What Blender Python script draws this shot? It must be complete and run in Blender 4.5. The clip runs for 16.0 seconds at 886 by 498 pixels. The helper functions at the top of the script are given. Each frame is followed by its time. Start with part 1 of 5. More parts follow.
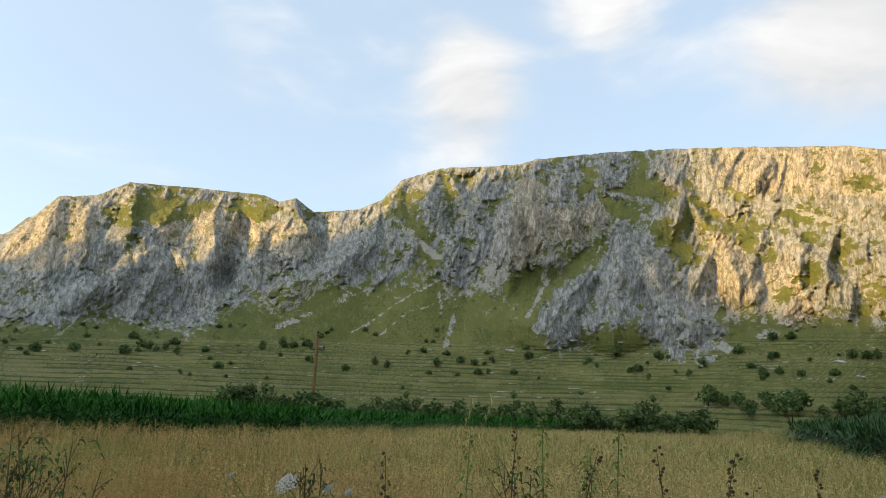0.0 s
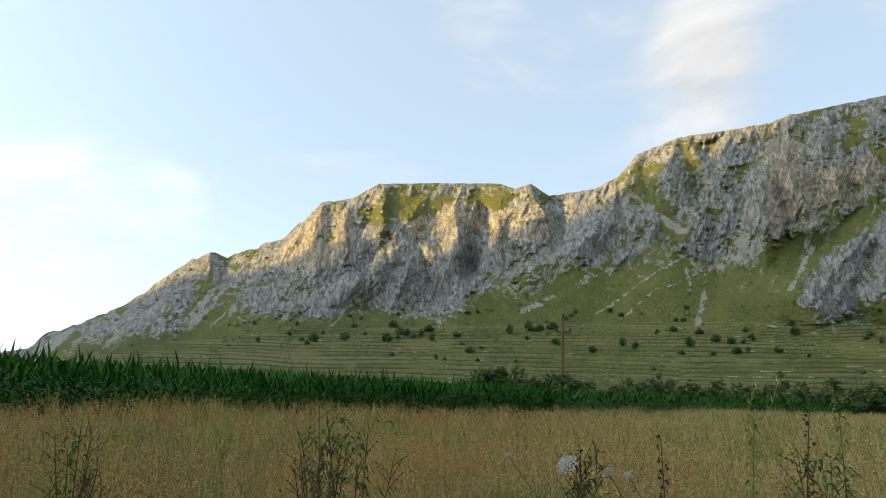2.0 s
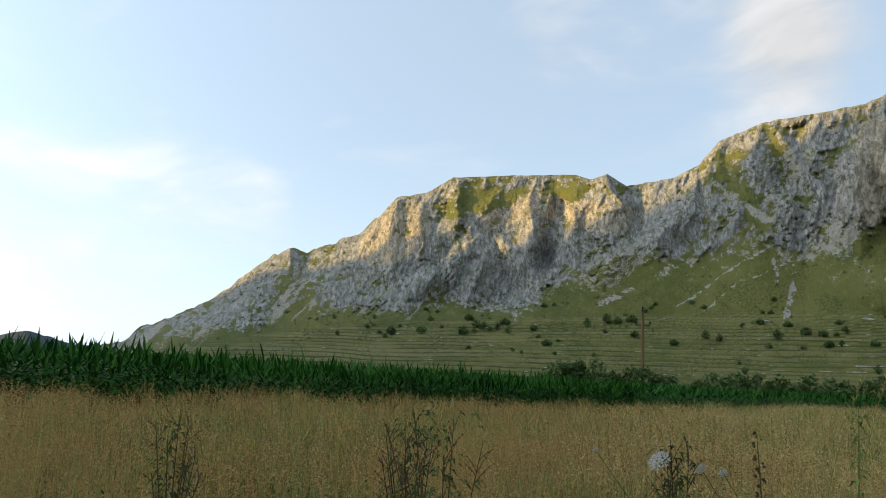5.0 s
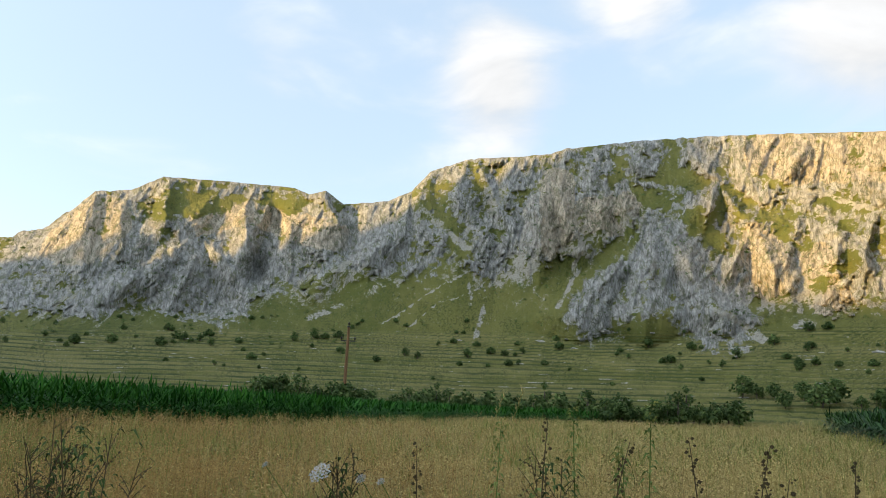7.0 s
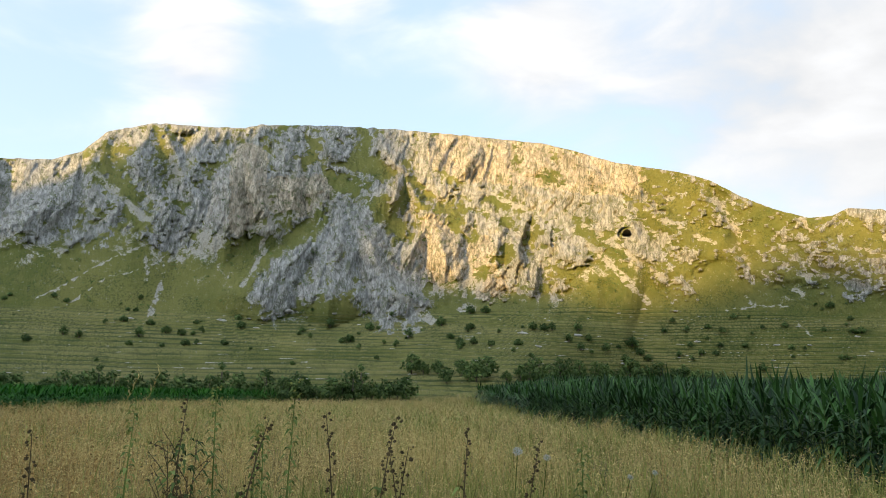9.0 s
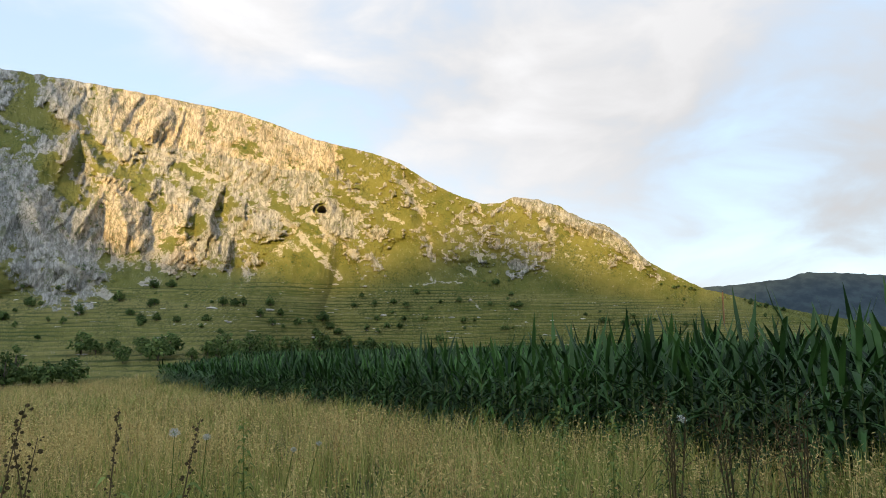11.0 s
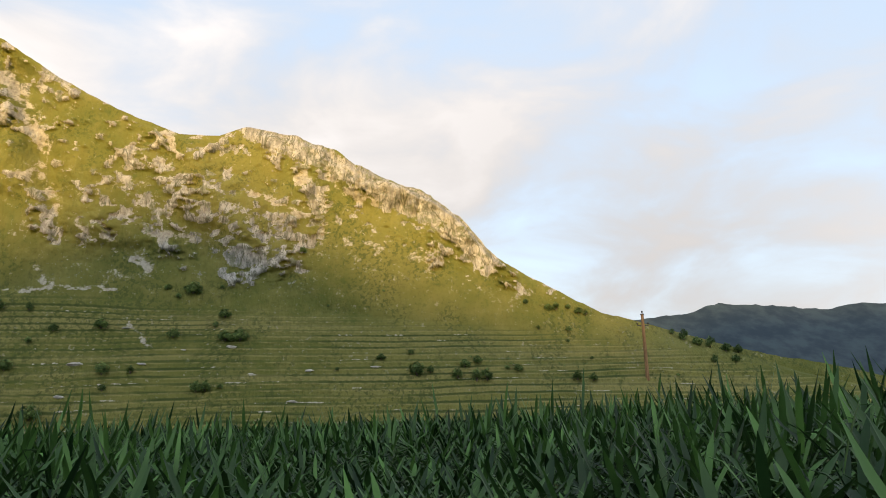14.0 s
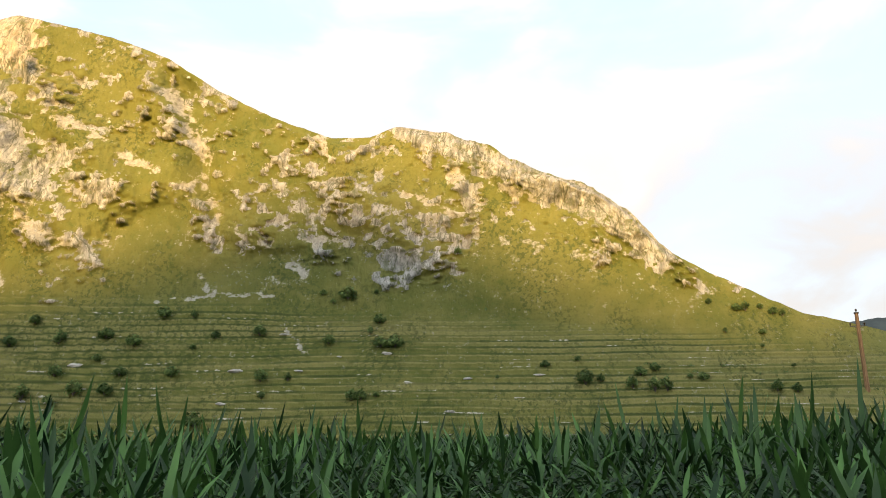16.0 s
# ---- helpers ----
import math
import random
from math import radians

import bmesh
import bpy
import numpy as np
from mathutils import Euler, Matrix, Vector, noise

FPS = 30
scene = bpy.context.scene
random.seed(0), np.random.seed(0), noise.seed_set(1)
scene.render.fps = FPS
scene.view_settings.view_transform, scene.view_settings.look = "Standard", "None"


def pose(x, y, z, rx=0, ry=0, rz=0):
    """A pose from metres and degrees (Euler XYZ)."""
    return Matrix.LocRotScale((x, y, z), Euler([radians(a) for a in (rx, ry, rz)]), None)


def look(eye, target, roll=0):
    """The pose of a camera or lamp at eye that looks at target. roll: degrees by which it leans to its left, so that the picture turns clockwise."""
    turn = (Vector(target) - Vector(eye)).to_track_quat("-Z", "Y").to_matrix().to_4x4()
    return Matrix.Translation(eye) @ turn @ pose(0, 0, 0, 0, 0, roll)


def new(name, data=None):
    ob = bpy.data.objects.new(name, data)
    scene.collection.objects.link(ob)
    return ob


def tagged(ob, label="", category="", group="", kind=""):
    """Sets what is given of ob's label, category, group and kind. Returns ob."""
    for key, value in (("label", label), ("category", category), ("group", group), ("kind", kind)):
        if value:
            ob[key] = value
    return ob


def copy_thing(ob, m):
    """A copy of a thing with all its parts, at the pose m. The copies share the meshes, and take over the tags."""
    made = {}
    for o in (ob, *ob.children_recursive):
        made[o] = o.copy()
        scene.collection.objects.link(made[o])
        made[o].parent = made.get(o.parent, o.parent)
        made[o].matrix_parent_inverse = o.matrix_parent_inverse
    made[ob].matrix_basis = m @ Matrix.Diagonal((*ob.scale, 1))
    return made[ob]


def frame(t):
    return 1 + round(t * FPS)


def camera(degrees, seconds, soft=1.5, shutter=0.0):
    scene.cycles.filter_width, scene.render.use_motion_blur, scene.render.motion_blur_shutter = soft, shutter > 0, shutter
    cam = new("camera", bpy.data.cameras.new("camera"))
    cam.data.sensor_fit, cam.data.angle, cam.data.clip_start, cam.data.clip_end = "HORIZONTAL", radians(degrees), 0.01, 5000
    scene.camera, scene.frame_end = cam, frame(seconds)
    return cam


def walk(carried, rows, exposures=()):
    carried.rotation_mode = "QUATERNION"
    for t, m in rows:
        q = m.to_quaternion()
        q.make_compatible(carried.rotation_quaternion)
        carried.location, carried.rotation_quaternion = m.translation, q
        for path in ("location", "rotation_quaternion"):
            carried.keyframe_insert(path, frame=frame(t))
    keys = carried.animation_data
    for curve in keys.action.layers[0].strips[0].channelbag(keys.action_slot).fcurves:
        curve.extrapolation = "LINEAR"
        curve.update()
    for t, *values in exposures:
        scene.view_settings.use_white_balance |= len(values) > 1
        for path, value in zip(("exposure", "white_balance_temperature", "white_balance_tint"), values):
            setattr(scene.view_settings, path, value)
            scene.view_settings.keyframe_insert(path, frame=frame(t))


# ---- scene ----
# Home: the spot on the field edge where the camera stands. World y is the first view's heading.
EYE = 1.9
cam = camera(63.0, 16.0, soft=0.75)


def cam_pose(x, y, z, yaw, pitch, lean):
    """Heading yaw (left positive), pitch up, lean to the right."""
    return pose(x, y, z) @ pose(0, 0, 0, 0, 0, yaw) @ pose(0, 0, 0, 90 + pitch) @ pose(0, 0, 0, 0, 0, -lean)


# seconds, place, heading (left positive), pitch and lean: it pans from one spot, then pushes in over the maize
PATH = [
    (0, 0.000, 0.000, 1.90, -0.06, 10.93, -1.88),
    (0.5, -0.028, -0.010, 1.90, 3.61, 10.88, -1.53),
    (1, -0.065, -0.023, 1.90, 8.27, 10.31, -1.47),
    (1.5, -0.103, -0.028, 1.90, 13.57, 9.62, -1.39),
    (2, -0.146, -0.029, 1.90, 18.88, 9.09, -1.00),
    (2.5, -0.188, -0.037, 1.90, 23.28, 8.56, -0.70),
    (3, -0.243, -0.039, 1.90, 27.76, 8.10, -0.72),
    (5.5, -0.176, -0.034, 1.90, 22.10, 8.78, -1.66),
    (6, -0.117, -0.023, 1.90, 15.94, 9.47, -1.91),
    (6.5, -0.054, -0.015, 1.90, 9.01, 9.93, -1.91),
    (7, 0.000, -0.011, 1.90, 2.29, 10.15, -1.89),
    (7.5, 0.061, -0.019, 1.90, -3.46, 10.13, -1.83),
    (8, 0.129, -0.031, 1.90, -9.41, 9.86, -1.62),
    (8.5, 0.193, -0.045, 1.90, -16.05, 9.64, -1.35),
    (9, 0.259, -0.075, 1.90, -22.33, 9.22, -1.17),
    (9.5, 0.333, -0.103, 1.90, -28.87, 8.77, -0.76),
    (10, 0.399, -0.141, 1.90, -35.65, 8.30, -0.26),
    (10.2, 0.420, -0.150, 1.90, -38.21, 8.11, -0.12),
    (10.3, 0.420, -0.150, 1.90, -39.11, 8.02, -0.05),
    (10.4, 0.420, -0.150, 1.90, -40.16, 7.93, 0.01),
    (10.5, 0.420, -0.150, 1.90, -41.22, 7.84, 0.07),
    (10.3, 0.420, -0.150, 1.90, -39.11, 8.02, -0.05),
    (10.4, 0.420, -0.150, 1.90, -40.16, 7.93, 0.01),
    (10.5, 0.420, -0.150, 1.90, -41.21, 7.84, 0.07),
    (10.3, 0.420, -0.150, 1.90, -39.11, 8.02, -0.05),
    (10.4, 0.420, -0.150, 1.90, -40.16, 7.93, 0.01),
    (10.5, 0.420, -0.150, 1.90, -41.21, 7.84, 0.07),
    (10.3, 0.420, -0.150, 1.90, -39.12, 8.03, -0.07),
    (10.4, 0.420, -0.150, 1.90, -40.18, 7.94, -0.01),
    (10.5, 0.420, -0.150, 1.90, -41.23, 7.85, 0.05),
    (10.6, 0.420, -0.150, 1.90, -42.29, 7.76, 0.11),
    (10.7, 0.420, -0.150, 1.90, -43.33, 7.67, 0.17),
    (10.8, 0.420, -0.150, 1.90, -44.36, 7.59, 0.23),
    (10.9, 0.420, -0.150, 1.90, -45.38, 7.50, 0.29),
    (11, 0.467, -0.120, 1.90, -46.37, 7.41, 0.35),
    (11.1, 0.738, 0.053, 1.90, -47.34, 7.33, 0.40),
    (11.2, 1.369, 0.455, 1.90, -48.31, 7.25, 0.46),
    (11.3, 2.321, 1.061, 1.90, -49.27, 7.18, 0.50),
    (11.4, 3.502, 1.814, 1.90, -50.20, 7.12, 0.55),
    (11.5, 4.824, 2.656, 2.07, -51.10, 7.02, 0.62),
    (11.6, 6.203, 3.534, 2.25, -51.93, 6.93, 0.70),
    (11.7, 7.580, 4.411, 2.43, -52.71, 6.86, 0.76),
    (11.8, 8.973, 5.299, 2.60, -53.47, 6.81, 0.80),
    (11.9, 10.479, 6.258, 2.55, -54.23, 6.85, 0.83),
    (12, 12.278, 7.405, 2.50, -54.96, 6.91, 0.87),
    (12.1, 14.725, 8.963, 2.43, -55.58, 7.06, 0.90),
    (12.2, 17.809, 10.928, 2.18, -56.08, 7.35, 0.93),
    (12.3, 21.056, 12.997, 1.86, -56.48, 7.72, 0.97),
    (12.4, 24.303, 15.065, 1.54, -56.89, 8.11, 1.11),
    (12.5, 27.550, 17.134, 1.34, -57.26, 8.52, 1.25),
    (12.6, 30.797, 19.202, 1.23, -57.58, 8.91, 1.31),
    (12.7, 34.044, 21.271, 1.14, -57.89, 9.33, 1.38),
    (12.8, 37.200, 23.281, 1.13, -58.19, 9.73, 1.44),
    (12.9, 39.911, 25.008, 1.12, -58.53, 10.09, 1.51),
    (13, 41.941, 26.302, 1.14, -58.90, 10.37, 1.54),
    (13.1, 43.486, 27.286, 1.16, -59.32, 10.59, 1.55),
    (13.2, 44.728, 28.077, 1.17, -59.76, 10.77, 1.52),
    (13.3, 45.899, 28.823, 1.19, -60.20, 10.94, 1.42),
    (13.4, 47.367, 29.758, 1.20, -60.58, 11.15, 1.34),
    (13.5, 49.659, 31.219, 1.23, -60.85, 11.48, 1.31),
    (13.6, 52.717, 33.167, 1.27, -61.07, 11.83, 1.42),
    (13.7, 55.965, 35.236, 1.29, -61.51, 12.22, 1.37),
    (13.8, 59.212, 37.304, 1.29, -61.93, 12.58, 1.46),
    (13.9, 62.459, 39.373, 1.27, -62.28, 13.02, 1.48),
    (14, 65.602, 41.376, 1.25, -62.49, 13.50, 1.54),
    (14.1, 68.337, 43.118, 1.24, -62.62, 13.95, 1.60),
    (14.2, 70.598, 44.558, 1.22, -62.71, 14.29, 1.74),
    (14.3, 72.424, 45.722, 1.21, -62.71, 14.56, 1.84),
    (14.4, 73.674, 46.518, 1.20, -62.60, 14.74, 1.92),
    (14.5, 74.248, 46.883, 1.20, -62.41, 14.84, 2.00),
    (14.6, 74.382, 46.969, 1.20, -62.00, 14.87, 2.05),
    (14.7, 74.412, 46.988, 1.20, -61.35, 14.87, 2.10),
    (14.8, 74.433, 47.001, 1.20, -60.52, 14.87, 2.12),
    (14.9, 74.455, 47.015, 1.20, -59.61, 14.88, 2.09),
    (15, 74.486, 47.035, 1.20, -58.73, 14.90, 1.98),
    (15.1, 74.535, 47.066, 1.19, -57.84, 14.94, 1.84),
    (15.2, 74.598, 47.107, 1.19, -56.89, 15.01, 1.69),
    (15.3, 74.662, 47.147, 1.19, -55.88, 15.10, 1.52),
    (15.4, 74.710, 47.178, 1.19, -54.86, 15.20, 1.34),
    (15.5, 74.672, 47.154, 1.19, -53.82, 15.29, 1.16),
    (15.6, 74.336, 46.939, 1.20, -52.88, 15.27, 0.98),
    (15.7, 73.577, 46.456, 1.20, -51.97, 15.18, 0.81),
    (15.8, 72.508, 45.775, 1.21, -51.11, 15.02, 0.65),
    (15.9, 71.322, 45.020, 1.22, -50.30, 14.84, 0.49),
    (16, 70.399, 44.432, 1.22, -49.49, 14.74, 0.35),
]
walk(cam, [(t, cam_pose(*row)) for t, *row in PATH], exposures=[(0.0, 0.80, 6500, 8), (3.0, 0.70, 6500, 8), (5.5, 0.60, 6400, 8), (7.5, 0.98, 6450, 8), (10.0, 1.02, 6400, 9), (12.5, 0.76, 6650, 11), (13.5, 0.84, 6750, 12), (14.2, 1.00, 6900, 12), (15.0, 1.08, 7000, 12), (16.0, 1.30, 7000, 12)])

# ---- light ----
SUN_EL, SUN_AZ = 11.0, -60.0          # the light travels towards heading SUN_AZ
LIGHT = Vector((-math.sin(radians(SUN_AZ)), math.cos(radians(SUN_AZ)), 0))
sun = new("sun", bpy.data.lights.new("sun", "SUN"))
sun.data.energy, sun.data.angle, sun.data.color = 4.6, radians(1.2), (1.0, 0.65, 0.21)
sun.matrix_world = look((0, 0, 0), LIGHT * math.cos(radians(SUN_EL)) - Vector((0, 0, math.sin(radians(SUN_EL)))))


def heading(az, el=0.0):
    a, e = radians(az), radians(el)
    return Vector((-math.sin(a) * math.cos(e), math.cos(a) * math.cos(e), math.sin(e)))


world = bpy.data.worlds.new("evening_sky")
scene.world = world
world.use_nodes = True
wn, wl = world.node_tree.nodes, world.node_tree.links
wn.clear()


def wmath(op, a, b=None, c=None):
    n = wn.new("ShaderNodeMath")
    n.operation = op
    for i, v in enumerate((a, b, c)):
        if v is None:
            continue
        if isinstance(v, (int, float)):
            n.inputs[i].default_value = v
        else:
            wl.new(v, n.inputs[i])
    return n.outputs[0]


sky = wn.new("ShaderNodeTexSky")
sky.sky_type, sky.sun_disc = "NISHITA", False
sky.sun_elevation, sky.sun_rotation = radians(SUN_EL), math.atan2(-LIGHT.x, -LIGHT.y)
sky.air_density, sky.dust_density, sky.ozone_density = 1.0, 1.5, 2.0
tc = wn.new("ShaderNodeTexCoord")
sep = wn.new("ShaderNodeSeparateXYZ")
wl.new(tc.outputs["Generated"], sep.inputs[0])
mapping = wn.new("ShaderNodeMapping")
mapping.inputs["Scale"].default_value = (1.0, 1.0, 2.3)
wl.new(tc.outputs["Generated"], mapping.inputs[0])
puff = wn.new("ShaderNodeTexNoise")
puff.inputs["Scale"].default_value, puff.inputs["Detail"].default_value, puff.inputs["Roughness"].default_value = 4.4, 8.0, 0.52
puff.inputs["Distortion"].default_value = 0.35
wl.new(mapping.outputs[0], puff.inputs["Vector"])
# cloud banks: heading, elevation, tightness, weight
cover = 0.0
for az, el, tight, weight in ((-2, 21.5, 260, .40), (-1.5, 26, 420, .26), (-13, 29.5, 420, .42), (17, 23.5, 420, .17), (-29, 25, 200, .40), (-44, 22, 40, .38),
                              (-60, 20, 60, .12), (-72, 8, 14, .24), (-110, 14, 6, .2), (52, 5, 60, .20), (75, 8, 14, .14), (150, 20, 1.2, .25)):
    dot = wn.new("ShaderNodeVectorMath")
    dot.operation = "DOT_PRODUCT"
    dot.inputs[1].default_value = heading(az, el)
    wl.new(tc.outputs["Generated"], dot.inputs[0])
    lobe = wmath("MULTIPLY", wmath("EXPONENT", wmath("MULTIPLY", wmath("SUBTRACT", dot.outputs["Value"], 1.0), float(tight))), weight)
    cover = wmath("ADD", lobe, cover)
cloud = wn.new("ShaderNodeMapRange")
cloud.interpolation_type = "SMOOTHSTEP"
wl.new(wmath("ADD", puff.outputs["Fac"], cover), cloud.inputs[0])
cloud.inputs[1].default_value, cloud.inputs[2].default_value = 0.58, 1.02
haze = wmath("POWER", wmath("SUBTRACT", 1.0, wmath("MAXIMUM", sep.outputs["Z"], 0.0)), 7.0)
soft_sky = wn.new("ShaderNodeMix")
soft_sky.data_type = "RGBA"
wl.new(wmath("MULTIPLY_ADD", haze, 0.35, 0.45), soft_sky.inputs[0])
wl.new(sky.outputs[0], soft_sky.inputs[6])
soft_sky.inputs[7].default_value = (5.9, 7.0, 8.3, 1)
mix = wn.new("ShaderNodeMix")
mix.data_type = "RGBA"
shade = wn.new("ShaderNodeMapRange")
wl.new(puff.outputs["Fac"], shade.inputs[0])
shade.inputs[1].default_value, shade.inputs[2].default_value, shade.inputs[3].default_value, shade.inputs[4].default_value = 0.35, 0.7, 0.76, 1.08
low = wn.new("ShaderNodeVectorMath")
low.operation = "DOT_PRODUCT"
low.inputs[1].default_value = heading(-80, 6)
wl.new(tc.outputs["Generated"], low.inputs[0])
grey = wmath("MULTIPLY_ADD", wmath("EXPONENT", wmath("MULTIPLY", wmath("SUBTRACT", low.outputs["Value"], 1.0), 7.0)), -0.38, 1.0)
tone = wn.new("ShaderNodeVectorMath")
tone.operation = "SCALE"
tone.inputs[0].default_value = (5.5, 5.45, 5.5)
wl.new(wmath("MULTIPLY", shade.outputs[0], grey), tone.inputs["Scale"])
wl.new(cloud.outputs[0], mix.inputs[0])
wl.new(soft_sky.outputs[2], mix.inputs[6])
wl.new(tone.outputs[0], mix.inputs[7])
# the whole sky brightens towards the low sun
sunward = wn.new("ShaderNodeVectorMath")
sunward.operation = "DOT_PRODUCT"
sunward.inputs[1].default_value = heading(SUN_AZ + 180, SUN_EL)
wl.new(tc.outputs["Generated"], sunward.inputs[0])
glow = wn.new("ShaderNodeVectorMath")
glow.operation = "SCALE"
wl.new(mix.outputs[2], glow.inputs[0])
wl.new(wmath("MULTIPLY_ADD", wmath("EXPONENT", wmath("MULTIPLY", wmath("SUBTRACT", sunward.outputs["Value"], 1.0), 2.7)), 1.7, 1.0), glow.inputs["Scale"])
bg = wn.new("ShaderNodeBackground")
bg.inputs["Strength"].default_value = 0.10
wl.new(glow.outputs[0], bg.inputs["Color"])
wl.new(bg.outputs[0], wn.new("ShaderNodeOutputWorld").inputs[0])

# ---- materials ----


class Mat:
    """A small node builder round one Principled material."""

    def __init__(self, name, roughness=0.85, specular=0.25):
        self.m = bpy.data.materials.new(name)
        self.m.use_nodes = True
        self.n, self.l = self.m.node_tree.nodes, self.m.node_tree.links
        self.p = self.n["Principled BSDF"]
        self.p.inputs["Roughness"].default_value = roughness
        self.p.inputs["Specular IOR Level"].default_value = specular
        self.pos = self.n.new("ShaderNodeNewGeometry").outputs["Position"]

    def put(self, v, sock):
        if isinstance(v, (int, float)):
            sock.default_value = v
        elif isinstance(v, tuple):
            sock.default_value = (*v, 1.0) if len(v) == 3 and sock.type == "RGBA" else v
        else:
            self.l.new(v, sock)

    def noise(self, scale, detail=4.0, rough=0.6, stretch=(1, 1, 1), distort=0.0):
        mp = self.n.new("ShaderNodeMapping")
        mp.inputs["Scale"].default_value = stretch
        self.l.new(self.pos, mp.inputs[0])
        t = self.n.new("ShaderNodeTexNoise")
        t.inputs["Scale"].default_value, t.inputs["Detail"].default_value, t.inputs["Roughness"].default_value = scale, detail, rough
        t.inputs["Distortion"].default_value = distort
        self.l.new(mp.outputs[0], t.inputs["Vector"])
        return t.outputs["Fac"]

    def step(self, v, lo, hi, a=0.0, b=1.0):
        r = self.n.new("ShaderNodeMapRange")
        r.interpolation_type = "SMOOTHSTEP"
        self.put(v, r.inputs[0])
        for i, x in enumerate((lo, hi, a, b)):
            r.inputs[i + 1].default_value = x
        return r.outputs[0]

    def math(self, op, a, b=0.0):
        m = self.n.new("ShaderNodeMath")
        m.operation = op
        self.put(a, m.inputs[0])
        self.put(b, m.inputs[1])
        return m.outputs[0]

    def mix(self, fac, a, b, how="MIX"):
        m = self.n.new("ShaderNodeMix")
        m.data_type, m.blend_type = "RGBA", how
        self.put(fac, m.inputs[0])
        self.put(a, m.inputs[6])
        self.put(b, m.inputs[7])
        return m.outputs[2]

    def bump(self, height, strength, distance):
        b = self.n.new("ShaderNodeBump")
        b.inputs["Strength"].default_value, b.inputs["Distance"].default_value = strength, distance
        self.put(height, b.inputs["Height"])
        self.l.new(b.outputs[0], self.p.inputs["Normal"])

    def color(self, v):
        self.put(v, self.p.inputs["Base Color"])
        return self.m

    def island(self):
        return self.n.new("ShaderNodeNewGeometry").outputs["Random Per Island"]

    def attribute(self, name):
        a = self.n.new("ShaderNodeAttribute")
        a.attribute_name = name
        s = self.n.new("ShaderNodeSeparateColor")
        self.l.new(a.outputs["Color"], s.inputs[0])
        return s.outputs[0], s.outputs[1], s.outputs[2], a.outputs["Alpha"]


def mountain_material():
    k = Mat("mountain_ground", 0.95, 0.08)
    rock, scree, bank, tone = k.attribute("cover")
    spread, strip = k.n.new("ShaderNodeAttribute"), k.n.new("ShaderNodeAttribute")
    spread.attribute_name, strip.attribute_name = "spread", "strip"
    k.pos = spread.outputs["Vector"]
    big, mid, fine = k.noise(0.05, 4), k.noise(0.4, 6, 0.62), k.noise(2.4, 5, 0.7)
    flute = k.noise(0.8, 6, 0.66, (1.5, 1, 0.55), 0.25)
    grain = k.noise(1.7, 5, 0.7, (1, 1, 0.8), 0.3)
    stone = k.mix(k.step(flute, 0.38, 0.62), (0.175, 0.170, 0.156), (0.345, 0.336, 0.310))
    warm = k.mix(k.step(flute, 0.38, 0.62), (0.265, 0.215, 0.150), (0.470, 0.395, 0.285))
    stone = k.mix(k.step(k.math("ADD", tone, k.math("MULTIPLY", k.math("SUBTRACT", mid, 0.5), 0.8)), 0.35, 0.95, 0, 0.8), stone, warm)
    stone = k.mix(k.step(grain, 0.54, 0.66, 0, 0.35), stone, (0.40, 0.388, 0.352))
    # thin dark olive lines where each noise passes its middle value
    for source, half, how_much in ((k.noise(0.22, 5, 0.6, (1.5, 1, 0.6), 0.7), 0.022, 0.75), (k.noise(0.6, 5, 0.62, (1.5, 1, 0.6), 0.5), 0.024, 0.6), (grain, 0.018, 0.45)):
        off_mid = k.math("ABSOLUTE", k.math("SUBTRACT", source, 0.49))
        stone = k.mix(k.step(off_mid, 0.0, half, how_much, 0.0), stone, (0.062, 0.068, 0.036))
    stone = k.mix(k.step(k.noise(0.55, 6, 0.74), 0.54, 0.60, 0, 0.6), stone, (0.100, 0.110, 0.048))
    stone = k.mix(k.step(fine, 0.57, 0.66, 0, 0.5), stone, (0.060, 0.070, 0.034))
    grass = k.mix(k.step(big, 0.35, 0.65), (0.094, 0.104, 0.027), (0.142, 0.138, 0.040))
    grass = k.mix(k.step(mid, 0.45, 0.72, 0, 0.5), grass, (0.160, 0.148, 0.050))
    grass = k.mix(k.step(strip.outputs["Fac"], 0.15, 0.8, 0, 0.85), grass, (0.190, 0.170, 0.066))
    grass = k.mix(k.step(fine, 0.52, 0.70, 0, 0.5), grass, (0.055, 0.076, 0.020))
    grass = k.mix(k.step(k.noise(0.7, 6, 0.72), 0.56, 0.68, 0, 0.5), grass, (0.060, 0.085, 0.021))
    grass = k.mix(k.step(k.noise(1.3, 5, 0.72), 0.60, 0.66, 0, 0.55), grass, (0.255, 0.238, 0.180))
    tufts = k.math("MULTIPLY", k.step(k.noise(0.16, 4, 0.6), 0.44, 0.58), k.step(k.noise(2.0, 5, 0.7), 0.50, 0.57, 0, 0.7))
    grass = k.mix(tufts, grass, (0.050, 0.064, 0.020))
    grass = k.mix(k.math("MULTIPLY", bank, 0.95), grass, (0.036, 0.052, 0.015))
    gravel = k.mix(k.step(fine, 0.35, 0.65), (0.230, 0.212, 0.180), (0.370, 0.348, 0.300))
    ragged = k.math("ADD", k.math("MULTIPLY", k.math("SUBTRACT", mid, 0.5), 1.1), k.math("MULTIPLY", k.math("SUBTRACT", fine, 0.5), 1.5))
    c = k.mix(k.step(k.math("ADD", scree, ragged), 0.30, 0.75, 0, 0.9), grass, gravel)
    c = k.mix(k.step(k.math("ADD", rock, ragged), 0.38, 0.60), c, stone)
